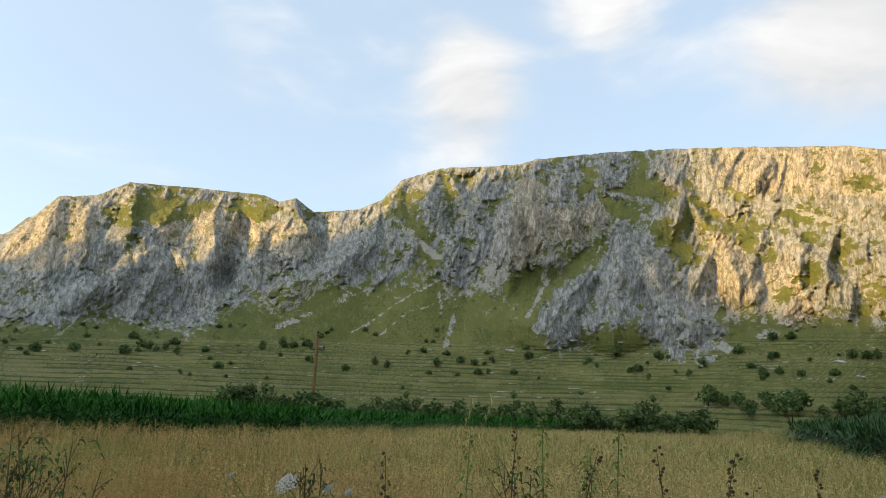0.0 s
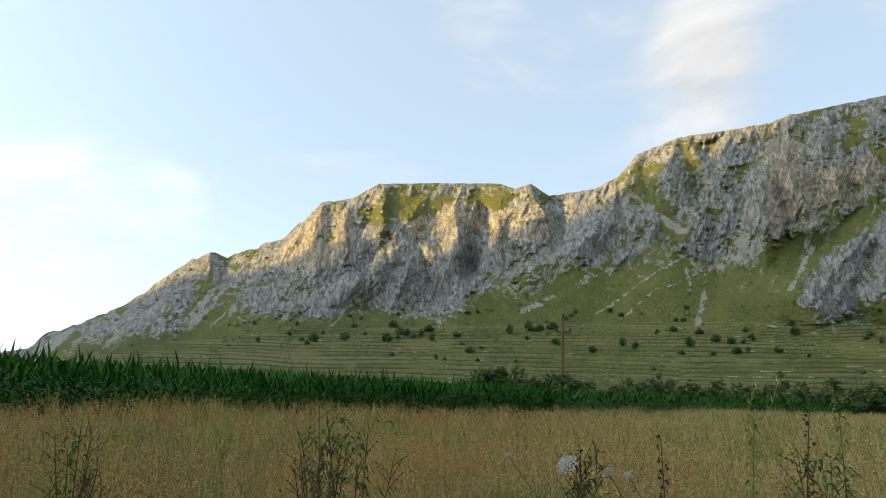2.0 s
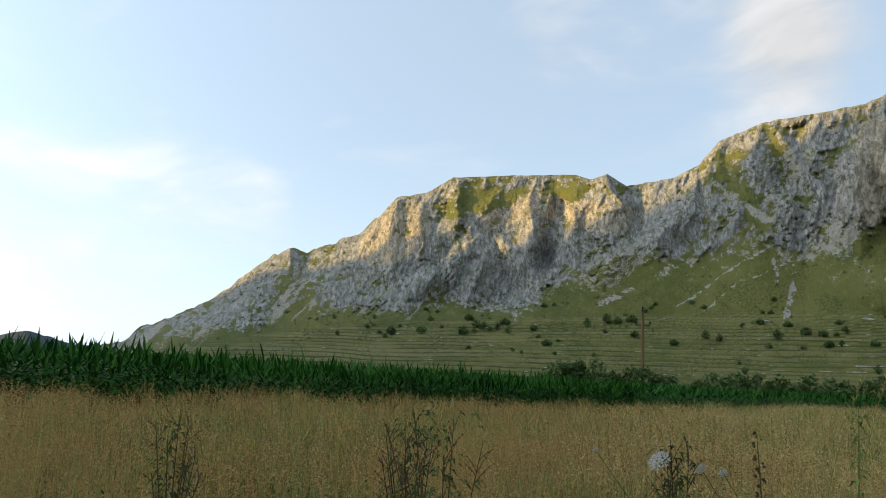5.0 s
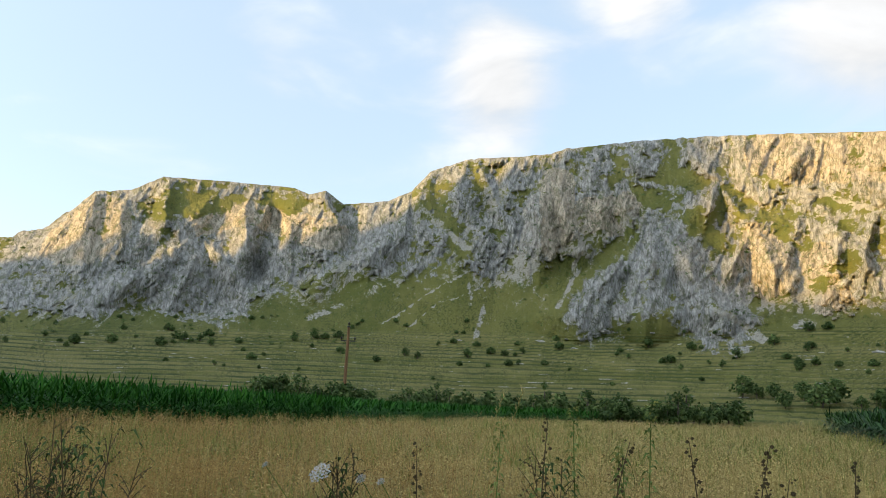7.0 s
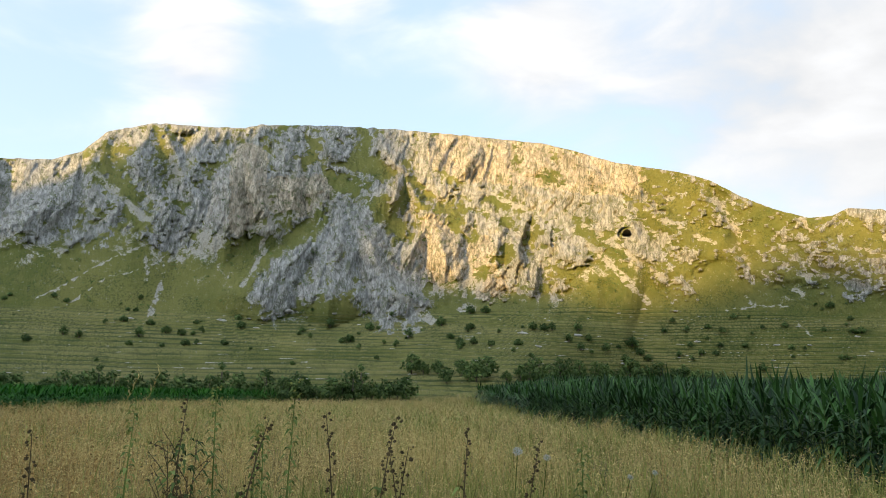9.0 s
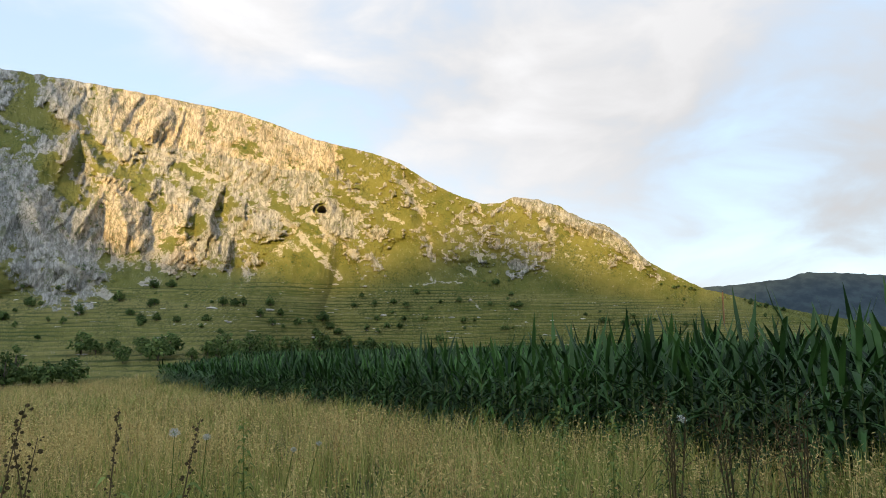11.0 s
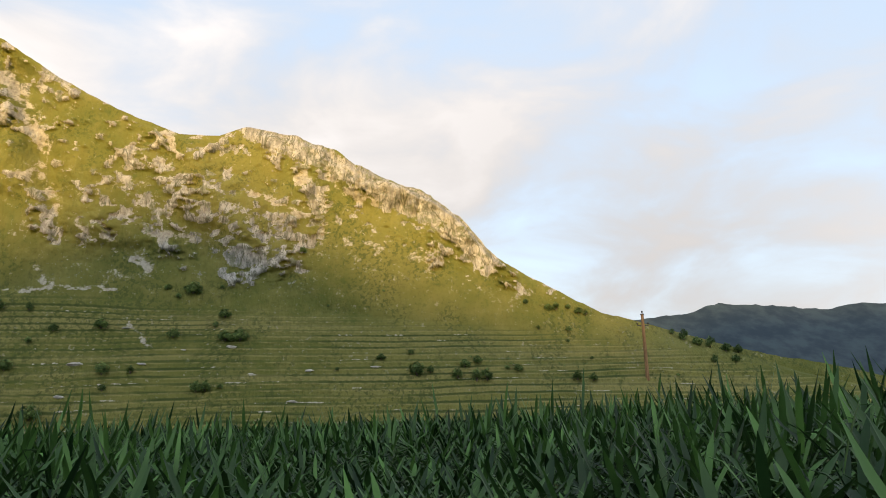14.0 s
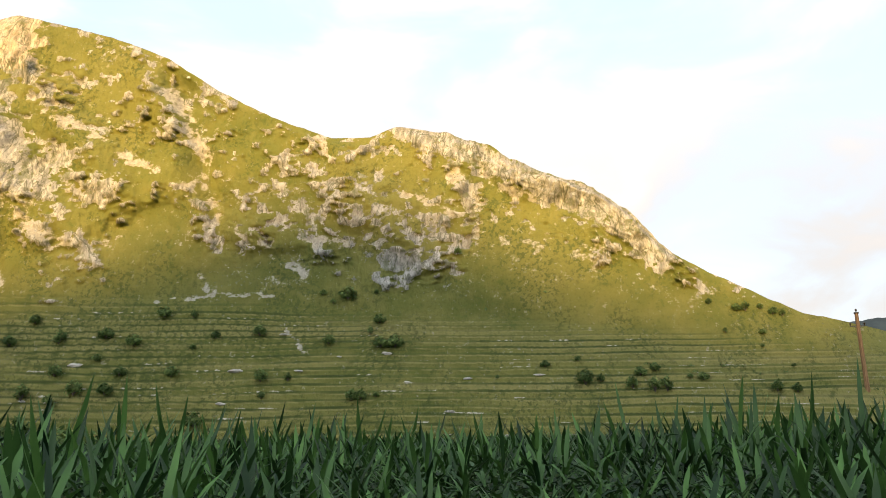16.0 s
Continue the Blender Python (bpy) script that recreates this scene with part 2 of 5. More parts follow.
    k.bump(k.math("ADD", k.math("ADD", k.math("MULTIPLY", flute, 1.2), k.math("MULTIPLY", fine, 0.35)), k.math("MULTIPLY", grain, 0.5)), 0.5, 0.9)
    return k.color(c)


def field_soil():
    k = Mat("field_soil", 0.95, 0.1)
    a, b = k.noise(0.25, 4), k.noise(6, 4)
    c = k.mix(k.step(a, 0.35, 0.65), (0.05, 0.058, 0.020), (0.095, 0.090, 0.034))
    c = k.mix(k.step(b, 0.4, 0.7, 0, 0.6), c, (0.05, 0.04, 0.02))
    k.bump(b, 0.5, 0.05)
    return k.color(c)


def leafy(name, dark, light, rough=0.55, patch=0.3, spec=0.3, third=None, thinness=0.28):
    """Foliage: colour varies leaf by leaf and in patches over the ground."""
    k = Mat(name, rough, spec)
    c = k.mix(k.island(), dark, light)
    c = k.mix(k.step(k.noise(patch, 3), 0.38, 0.66, 0, 0.7), c, third or tuple(v * 0.65 for v in dark))
    k.color(c)
    thin, both = k.n.new("ShaderNodeBsdfTranslucent"), k.n.new("ShaderNodeMixShader")
    k.put(c, thin.inputs["Color"])
    both.inputs[0].default_value = thinness
    k.l.new(k.p.outputs[0], both.inputs[1])
    k.l.new(thin.outputs[0], both.inputs[2])
    k.l.new(both.outputs[0], k.n["Material Output"].inputs["Surface"])
    return k.m


def simple(name, a, b, scale, rough=0.7, stretch=(1, 1, 1), bump=0.3):
    k = Mat(name, rough, 0.3)
    n = k.noise(scale, 5, 0.6, stretch)
    k.bump(n, bump, 0.02)
    return k.color(k.mix(k.step(n, 0.35, 0.68), a, b))


M_HILL, M_SOIL = mountain_material(), field_soil()
M_CORN = leafy("corn_leaf", (0.004, 0.020, 0.005), (0.070, 0.160, 0.036), 0.5, 0.5, 0.2, None, 0.10)
M_YOUNG_CORN = leafy("bright_corn_leaf", (0.008, 0.052, 0.006), (0.055, 0.170, 0.020), 0.6, 0.5, 0.06, None, 0.12)
M_STALK = simple("corn_stalk", (0.06, 0.10, 0.03), (0.12, 0.15, 0.05), 8.0)
M_DRY = leafy("dry_grass", (0.17, 0.115, 0.040), (0.72, 0.555, 0.24), 0.75, 0.22, 0.1, (0.52, 0.41, 0.15))
M_RUSSET = leafy("russet_grass", (0.095, 0.055, 0.020), (0.660, 0.440, 0.160), 0.8, 0.3, 0.08, (0.430, 0.280, 0.100))
M_GREEN = leafy("green_grass", (0.085, 0.115, 0.026), (0.350, 0.360, 0.100), 0.7, 0.6, 0.1, (0.320, 0.305, 0.088))
M_TREE = leafy("tree_leaf", (0.041, 0.077, 0.023), (0.155, 0.217, 0.065), 0.7, 0.25, 0.15)
M_BARK = simple("bark", (0.05, 0.04, 0.03), (0.13, 0.11, 0.085), 5.0, 0.9, (1, 1, 0.2))
M_POLE = simple("weathered_pole_timber", (0.130, 0.070, 0.030), (0.230, 0.135, 0.065), 3.0, 0.85, (4, 4, 0.25))
M_STEEL = simple("dull_steel", (0.032, 0.032, 0.032), (0.063, 0.059, 0.054), 12.0, 0.5)
M_PORCELAIN = simple("dark_porcelain", (0.03, 0.025, 0.02), (0.06, 0.05, 0.045), 9.0, 0.3)
M_WEED = leafy("weed_leaf", (0.09, 0.13, 0.03), (0.24, 0.30, 0.085), 0.8, 1.5, 0.08)
M_HERB = leafy("herb_leaf", (0.030, 0.050, 0.014), (0.125, 0.170, 0.050), 0.8, 0.8, 0.06)
M_DARKWEED = leafy("dry_dock_seed", (0.080, 0.060, 0.030), (0.16, 0.12, 0.055), 0.8, 1.5)
M_STONE = simple("pale_limestone", (0.24, 0.23, 0.205), (0.46, 0.44, 0.40), 1.6, 0.9, (1, 1, 1), 0.6)
M_FLOWER = simple("white_umbel", (0.341, 0.347, 0.322), (0.496, 0.496, 0.471), 40.0)
# blue haze and shade of distant hills are put into this forest colour
M_FAR_HAZY = simple("hazy_far_forest", (0.018, 0.031, 0.042), (0.036, 0.054, 0.062), 0.35, 0.95)

# ---- noise on arrays ----


def lattice(ix, iy, seed):
    h = (ix.astype(np.int64) * 374761393 + iy.astype(np.int64) * 668265263 + seed * 974634777) & 0x7FFFFFFF
    h = ((h ^ (h >> 13)) * 1274126177) & 0x7FFFFFFF
    return ((h ^ (h >> 16)) & 0xFFFF) / 65535.0


def smooth_noise(x, y, seed=0):
    ix, iy = np.floor(x), np.floor(y)
    fx, fy = x - ix, y - iy
    fx, fy = fx * fx * fx * (fx * (fx * 6 - 15) + 10), fy * fy * fy * (fy * (fy * 6 - 15) + 10)
    a, b = lattice(ix, iy, seed), lattice(ix + 1, iy, seed)
    c, d = lattice(ix, iy + 1, seed), lattice(ix + 1, iy + 1, seed)
    return (a + (b - a) * fx) * (1 - fy) + (c + (d - c) * fx) * fy


def fbm(x, y, octaves=4, seed=0, gain=0.5, ridged=False):
    total, amp, norm = 0.0, 1.0, 0.0
    for i in range(octaves):
        n = smooth_noise(x * 2 ** i + 17.3 * i, y * 2 ** i - 9.1 * i, seed + i)
        if ridged:
            n = 1 - np.abs(2 * n - 1)
        total, norm, amp = total + n * amp, norm + amp, amp * gain
    return total / norm


def sstep(v, lo, hi):
    t = np.clip((v - lo) / (hi - lo), 0, 1)
    return t * t * (3 - 2 * t)


# ---- the lie of the land ----


def along(table):
    """A smooth curve over headings from (heading, value) pairs, headings falling."""
    t = sorted(table)
    xs, ys = [a for a, _ in t], [b for _, b in t]
    return lambda az: np.interp(az, xs, ys)


CREST = along([(75, -1.0), (60, -0.8), (53, -.2), (48.6, .45), (47.3, 1.6), (44.4, 2.85), (41.5, 4.7), (39.4, 6.65), (36.9, 8.2), (35.7, 7.75), (34.1, 8.45), (31.4, 9.6), (28.7, 12.4), (26.3, 12.85),
               (24.2, 14.1), (19.5, 14.3), (14.4, 14.3), (13.2, 13.85), (11.9, 14.25), (10.4, 13.3), (6.9, 13.75), (5, 14.6), (3.5, 16.25), (.2, 17.3)]
              + [(-6.3, 17.7), (-7.4, 18.1), (-13.5, 18.5), (-18.6, 18.5), (-24.3, 18.15), (-30.5, 17.5), (-32.8, 16.9), (-36, 15.9), (-40.9, 14.9), (-43.2, 14.1),
                 (-45.2, 12.85), (-47.4, 11.75), (-49.7, 10.95), (-51.2, 10.97), (-52.2, 11.4), (-53.7, 11.2), (-55.2, 10.85), (-57.2, 9.85), (-59.6, 8.8), (-60.8, 7.9), (-61.9, 6.5),
                 (-62.9, 5.75), (-64.5, 4.85), (-66.4, 3.85), (-69.0, 3.1), (-72.3, 2.15), (-75.5, 1.5), (-79, .6), (-84, -.5), (-100, -1.0)])
ROCKBASE = along([(75, -2), (53, -1), (46, 1.0), (40, 2.6), (31.5, 3.9), (28.4, 4.2), (21.4, 4.2), (19.5, 4.6), (16.7, 6), (11.7, 6.8), (8.2, 8.3), (3.7, 9), (1.1, 10.2), (-1.8, 7.9),
                  (-5.4, 8.9), (-9.9, 9.8), (-13, 10.5), (-17, 8.5), (-20, 6.2), (-22.4, 6.3), (-26.2, 5.9), (-32, 5.8), (-33.5, 7.5), (-35.8, 9.2), (-38, 7.6), (-40.8, 6.5),
                  (-43.7, 8.3), (-45.5, 7), (-48.6, 6.3), (-52.6, 5.8), (-54.6, 6.6), (-55.6, 8.3), (-57.7, 7.9), (-59.6, 7.0), (-61.8, 5.9), (-64, 4.5), (-66.4, 3.5), (-69, 2.8), (-72.3, 1.9), (-77, .1), (-84, -1.0), (-100, -2)])
TERRACE = along([(75, -2.2), (53, -1.3), (48, -.2), (40, 1.3), (31, 2.6), (20, 3.2), (3.5, 3.65), (-10, 3.8), (-22, 4.2), (-32, 4.9), (-44.7, 4.6), (-54, 4.0), (-59, 3.6), (-65, 3.0),
                 (-69, 2.4), (-72.3, 1.6), (-77, .4), (-84, -1.4), (-100, -2.2)])
CREST_R_WEST = along([(75, 360), (48, 330), (36, 305), (24, 288), (16, 284), (12, 262), (7, 258), (3, 256), (-6, 256), (-18, 250), (-30, 228), (-45, 196), (-51, 182), (-54, 182), (-60, 188), (-64, 184), (-70, 172), (-78, 166), (-100, 164)])
BASE_R_WEST = along([(75, 225), (48, 220), (30, 212), (20, 216), (12, 205), (2, 205), (-4, 200), (-12, 214), (-20, 188), (-33, 168), (-44, 162), (-55, 159), (-65, 157), (-77, 154), (-100, 152)])
TERR_R_WEST = along([(75, 198), (48, 192), (30, 182), (10, 174), (-14, 172), (-22, 158), (-33, 148), (-45, 149), (-60, 150), (-77, 146), (-100, 142)])
FOOT_WEST = along([(75, 84), (-26, 84), (-36, 94), (-44, 116), (-50, 126), (-100, 126)])
FLANK = -57.5          # heading square to the long right flank, which stands across the way at FLANK_D metres
FLANK_D = 150.0


def on_flank(west, share):
    """A range over headings: the table on the west part, a share of the flank's bowed front on the right."""
    def at_heading(az):
        w = sstep(-np.asarray(az, dtype=float), 26, 38)
        u = np.radians(np.clip(az, -104, -10) - FLANK)
        return west(az) * (1 - w) + FLANK_D / np.cos(u) * (1 - 0.084 * u - 0.19 * u * u) * share(az) * w
    return at_heading


def lean_back(az, el):
    """How far the flank's face has fallen back at an elevation, as a share of its range."""
    return 1 + np.maximum(0.1 - 0.4 * np.radians(np.clip(az, -104, -10) - FLANK), 0.03) * np.radians(el)


CREST_R = on_flank(CREST_R_WEST, lambda az: lean_back(az, CREST(az)) + 0.004)
BASE_R = on_flank(BASE_R_WEST, lambda az: lean_back(az, ROCKBASE(az)))
TERR_R = on_flank(TERR_R_WEST, lambda az: lean_back(az, TERRACE(az)) - 0.01)
FOOT = on_flank(FOOT_WEST, lambda az: 0.94)


def nominal_r(az, el):
    """The range of the even slope at a heading and elevation."""
    return float(np.interp(el, [-2.0, float(TERRACE(az)), float(max(ROCKBASE(az), TERRACE(az) + .1)), float(max(CREST(az), ROCKBASE(az) + .25))], [float(FOOT(az)), float(TERR_R(az)), float(BASE_R(az)), float(CREST_R(az))]))



# ridge lines down the range: how far they stand out, half width in degrees, paleness, and (heading, elevation) along them
RIDGES_LEFT = [
    (16, 2.6, 0.15, ((21.0, 10.2), (24.6, 7.2), (27.9, 4.5))),
    (14, 2.2, 0.1, ((21.0, 10.2), (22.3, 7.0), (23.1, 4.2))),
    (14, 2.2, 0.2, ((21.0, 10.2), (19.0, 7.7), (17.2, 6.1))),
    (16, 1.6, 0.75, ((18.2, 12.6), (17.8, 10.3), (18.2, 8.2), (16.8, 6.5))),
    (12, 1.4, 0.8, ((16.5, 12.4), (15.6, 10.1), (16.1, 7.5))),
    (9, 1.2, 0.8, ((14.1, 11.9), (13.9, 10.2), (14.4, 8.4))),
    (12, 1.4, 0.7, ((11.8, 14.1), (11.0, 12.2), (12.0, 10.1))),
    (11, 1.5, 0.75, ((26.5, 12.7), (26.7, 9.4), (27.8, 6.9))),
    (11, 1.5, 0.75, ((28.5, 12.4), (29.2, 9.5), (29.1, 7.1))),
    (10, 1.5, 0.7, ((23.9, 13.6), (23.5, 11.0), (25.5, 8.7))),
    (8, 1.3, 0.6, ((30.1, 10.7), (31.3, 8.1))),
    (8, 1.3, 0.7, ((20.5, 13.4), (22.2, 10.3))),
    (13, 2.4, 0.25, ((4.4, 14.8), (6.5, 11.1), (9.9, 8.3), (12.4, 6.4))),
]
RIDGES_MAIN = [
    (18, 1.7, 0.85, ((-6.4, 15.8), (-5.3, 12.9), (-5.2, 9.8))),
    (14, 1.6, 0.9, ((-6.4, 15.8), (-7.4, 12.5), (-8.3, 10.0))),
    (13, 1.6, 0.95, ((-11.4, 14.4), (-12.3, 12.9), (-13.6, 12.3))),
    (11, 1.4, 0.95, ((-10.3, 15.1), (-9.8, 12.0))),
    (13, 1.8, 0.75, ((-18.7, 14.8), (-21.1, 12.5), (-22.1, 11.7))), (11, 1.8, 0.75, ((-18.7, 14.8), (-17.2, 12.8), (-16.6, 11.9))),
    (15, 1.9, 0.9, ((-22.1, 11.7), (-22.7, 8.4), (-23.9, 6.1))),
    (12, 1.7, 0.6, ((-22.1, 11.7), (-20.0, 9.3), (-18.5, 6.5))),
    (13, 1.7, 0.85, ((-25.6, 12.8), (-27.0, 10.7), (-26.1, 8.3), (-25.6, 5.9))),
    (15, 1.8, 0.35, ((-29.6, 12.5), (-28.0, 10.2), (-28.6, 7.4), (-28.8, 5.8))),
    (11, 1.6, 0.4, ((-29.6, 12.5), (-31.2, 10.8), (-32.0, 9.2))),
]
RIDGES_UPPER = [
    (10, 1.6, 0.5, ((-3.4, 17.4), (-3.0, 13.7), (-2.2, 11.0))),
    (9, 1.4, 0.5, ((-7.8, 17.8), (-9.1, 16.0))),
    (10, 1.6, 0.45, ((3.3, 16.0), (4.3, 11.7))),
    (9, 1.5, 0.45, ((-0.1, 17.0), (-1.6, 14.2), (-3.5, 11.7))),
    (9, 1.5, 0.55, ((-16.1, 18.1), (-18.1, 15.7), (-18.9, 14.9))),
    (9, 1.4, 0.8, ((-20.7, 18.1), (-21.4, 15.5))),
    (9, 1.4, 0.8, ((-23.9, 17.9), (-24.4, 16.1), (-23.4, 15.4))),
    (10, 1.5, 0.8, ((-27.4, 17.6), (-28.0, 15.0), (-30.0, 13.2))),
    (8, 1.3, 0.5, ((-12.1, 18.1), (-13.2, 15.9))),
    (9, 1.4, 0.8, ((-30.6, 17.3), (-30.8, 15.1))),
    (8, 1.3, 0.45, ((1.7, 16.6), (0.9, 13.6), (-0.8, 11.4))),
]
RIDGES_RIGHT = [
    (10, 1.5, 0.8, ((-29.8, 17.5), (-32.1, 14.2))),
    (13, 1.6, 0.25, ((-32.1, 13.5), (-34.1, 13.3), (-36.9, 11.3), (-39.5, 7.1))),
    (10, 1.5, 0.6, ((-36.1, 15.8), (-39.0, 12.2), (-42.0, 8.5))),
    (8, 1.5, 0.6, ((-42.0, 14.4), (-44.3, 10.7), (-43.6, 8.9))),
    (9, 1.8, 0.4, ((-48.5, 11.3), (-51.2, 8.7), (-53.9, 6.0))),
    (8, 1.5, 0.3, ((-30.3, 12.0), (-32.5, 9.3), (-34.6, 6.9))),
    (8, 1.3, 0.5, ((-32.5, 16.8), (-35.4, 13.7))),
    (8, 1.4, 0.35, ((-45.7, 8.2), (-48.2, 6.4))),
    (9, 1.3, 0.3, ((-54.4, 10.7), (-57.1, 9.5), (-60.4, 8.2))),
    (9, 1.3, 0.3, ((-57.5, 9.6), (-59.8, 8.6), (-62.3, 6.0))),
    (7, 1.2, 0.5, ((-54.8, 10.9), (-55.2, 9.0))),
    (7, 1.3, 0.3, ((-47.2, 10.5), (-50.0, 8.6), (-53.2, 6.7), (-55.1, 5.2))),
]

RIDGES_CONE = [
    (22, 3.4, 0.05, ((-14.3, 12.9), (-11.2, 8.6), (-8.4, 4.9))), (27, 3.6, 0.05, ((-14.3, 12.9), (-14.1, 8.6), (-13.6, 4.9))), (24, 3.4, 0.1, ((-14.3, 12.9), (-17.0, 8.6), (-19.6, 5.0))),
    (10, 3.0, 0.4, ((-45.0, 8.6), (-47.0, 6.6))), (8, 2.6, 0.4, ((-38.5, 9.0), (-40.4, 6.8))),
]


# what covers the range: half width in degrees and (heading, elevation) along each patch
GRASSY = [
    (1, ((23.7, 13.5), (17.2, 13.7), (13.8, 13.4))),
    (0.9, ((25.4, 11.2), (20, 12.6))),
    (0.5, ((29.8, 9), (27.8, 9.5))),
    (0.6, ((-1.7, 11.5), (-3.9, 14.2), (-5.3, 15.8))),
    (0.45, ((-12.5, 14.8), (-14.9, 13.2))),
    (0.8, ((-9.8, 8.5), (-11.6, 10.5), (-12.6, 11.5))),
    (0.6, ((-8, 16.4), (-12.1, 15.9), (-17.7, 15.1))),
    (0.45, ((2.2, 12.7), (0.8, 9.6))),
    (0.7, ((-11.9, 16.3), (-18.3, 15.8), (-21.1, 13.3), (-24.4, 10.4))),
]
GRASSY += [
    (0.6, ((-25.3, 13.6), (-29.6, 12.4))),
    (0.7, ((-19.4, 10.1), (-16.8, 12.2))),
    (0.6, ((-25.8, 7.3), (-27.6, 9.3))),
    (0.7, ((-32.2, 7.3), (-35.7, 9.1), (-34, 10.8))),
    (1.1, ((-39.9, 13.8), (-44.7, 12.3), (-46.6, 10.6))),
    (0.6, ((-40.7, 11.6), (-44.2, 9.8))),
    (1.1, ((-48.5, 10.7), (-53.3, 9.1))),
    (0.5, ((-30.3, 15.1), (-34.7, 14.1))),
    (0.6, ((-41.8, 9.8), (-44.1, 7.8))),
]
SCREE = [
    (0.32, ((4.6, 14.6), (3.4, 12.6), (0.6, 10.5))),
    (0.45, ((-0.7, 15), (-1.4, 13.5), (-2.8, 14.7))),
    (0.5, ((-3.1, 9.7), (-4.9, 8.9), (-2, 7.6))),
    (0.4, ((-7.1, 10.2), (-10.3, 11.6))),
    (0.15, ((0, 8.5), (0.5, 7.4), (0, 6.1))),
    (0.22, ((-1.2, 6.1), (-0.6, 3.2))),
    (0.08, ((7, 3.9), (4.2, 5.7), (0.9, 8.3))),
    (0.07, ((4.8, 3.5), (2.6, 5.6), (-0.9, 7.7))),
    (0.4, ((9.9, 8.7), (11.7, 6.8))),
    (0.2, ((12.6, 4.2), (9.7, 5.2))),
    (0.2, ((-7, 5.8), (-9.2, 10.2))),
    (0.2, ((-21.6, 15.5), (-25.7, 13.8), (-29.4, 12.4))),
]
SCREE += [
    (0.28, ((-18.6, 6), (-21.6, 3.8))),
    (0.5, ((-21.3, 6), (-25.4, 6.6))),
    (0.4, ((-24, 4.6), (-24.7, 4.8))),
    (0.2, ((-32.1, 12.2), (-35.1, 10.4), (-36.2, 9.9))),
    (0.28, ((-34.2, 9.3), (-38.4, 5.4))),
    (0.2, ((-34.7, 10.2), (-40.5, 6.6))),
    (0.2, ((-39, 11.8), (-44.6, 9), (-48.9, 5.6))),
    (0.25, ((-43.5, 12.8), (-45, 10.2), (-44.6, 8.8))),
    (0.07, ((-43.8, 4.75), (-48.1, 4.6))),
    (0.14, ((-45.2, 5.5), (-45.9, 4.7))),
    (0.06, ((-48.8, 3.6), (-49.7, 2.8))),
    (0.14, ((-52.5, 8.75), (-54.7, 8.1))),
    (0.16, ((-44, 9.8), (-44.8, 8.7), (-45.7, 7.9), (-47.2, 6.9), (-48.6, 5.9))),
    (0.3, ((-54.2, 9.35), (-54.7, 9.55))),
    (0.22, ((-56.2, 9.2), (-57.6, 8.6))),
    (0.28, ((-49.2, 6.9), (-50.5, 6.85))),
    (0.15, ((-48.8, 11), (-49.8, 9.6))),
]
RUBBLE = [
    (2, ((26.9, 5.2), (22.6, 6.7), (18.7, 5.3))),
    (2.2, ((8.7, 10.1), (4.2, 9.7))),
    (1.2, ((19.5, 7.2), (14.9, 6.7))),
    (2.4, ((-9.9, 5.3), (-13.5, 10.8), (-18.7, 4.7))),
    (1.5, ((-12.4, 6.3), (-16.8, 7.3))),
    (1.2, ((-47.6, 8.9), (-53.8, 6.6))),
    (1, ((-41, 8.7), (-37.3, 10.8))),
    (1, ((-32.5, 11.8), (-34.7, 11.1))),
    (0.8, ((-40.1, 7.5), (-40.9, 5.3))),
]
PALE = [
    (1.2, ((-6.9, 15.1), (-6.5, 10.7))),
    (1.4, ((-9.2, 12.7), (-12.3, 13.1))),
    (1.8, ((-22.9, 16.9), (-30.3, 16), (-36.9, 14.9))),
    (1.3, ((-21.9, 10.6), (-22.7, 6.1))),
    (1, ((-25.3, 9.3), (-26.3, 6.2))),
    (1.6, ((27.5, 10.5), (29.8, 8.6))),
    (1.2, ((16.2, 11.8), (10.9, 10.9))),
    (1, ((20.7, 11.3), (17.9, 12))),
]


CROWN = [
    (0.55, ((-52.4, 11.2), (-53.6, 10.8), (-55.2, 10.3), (-57.4, 9.4), (-59.5, 8.3), (-61.1, 7.2), (-62, 6.2))),
    (0.35, ((-57.5, 9.0), (-60, 7.6), (-61.9, 6.1))),
]


def ridge_push(az, el):
    """How far the nearest ridge stands out at a heading and elevation, 0 in the gullies to 1 on its edge, and its paleness. Each ridge widens and stands out more towards its foot."""
    push, back, tone = np.zeros_like(az), np.zeros_like(az), np.full_like(az, 0.35)
    for far, wide, pale, line in RIDGES_LEFT + RIDGES_MAIN + RIDGES_UPPER + RIDGES_RIGHT + RIDGES_CONE:
        line = sorted(line, key=lambda p: p[1])
        e_top = line[-1][1]
        far = far * (0.5 if line[0][0] < -38 else 0.75 if e_top > 17 else 0.8 if -33 < line[0][0] < -20 else 1.1)
        e0, e1 = line[0][1], line[-1][1]
        down = (e1 - el) / (e1 - e0)
        off = az - np.interp(el, [p[1] for p in line], [p[0] for p in line])
        half = wide * (0.35 + 0.95 * np.clip(down, 0, 1.3))
        b = np.clip(1 - np.abs(off) / half, 0, 1)
        end = 1 + (2.2 if wide < 3 else 1.3) / (e1 - e0)
        nose = np.interp(down, [-0.08, 0, 0.5, 1, end], [0, 0.1, 0.95, 0.55, 0] if wide < 3 else [0, 0.06, 0.72, 0.66, 0])
        fall = np.clip((end - down) / (end - 1), 0, 1)
        out = far * b * nose
        tone = np.where(out > push, pale, tone)
        push, back = np.maximum(push, out), np.maximum(back, b * (down > -0.05) * fall ** 2)
    return push, back, tone


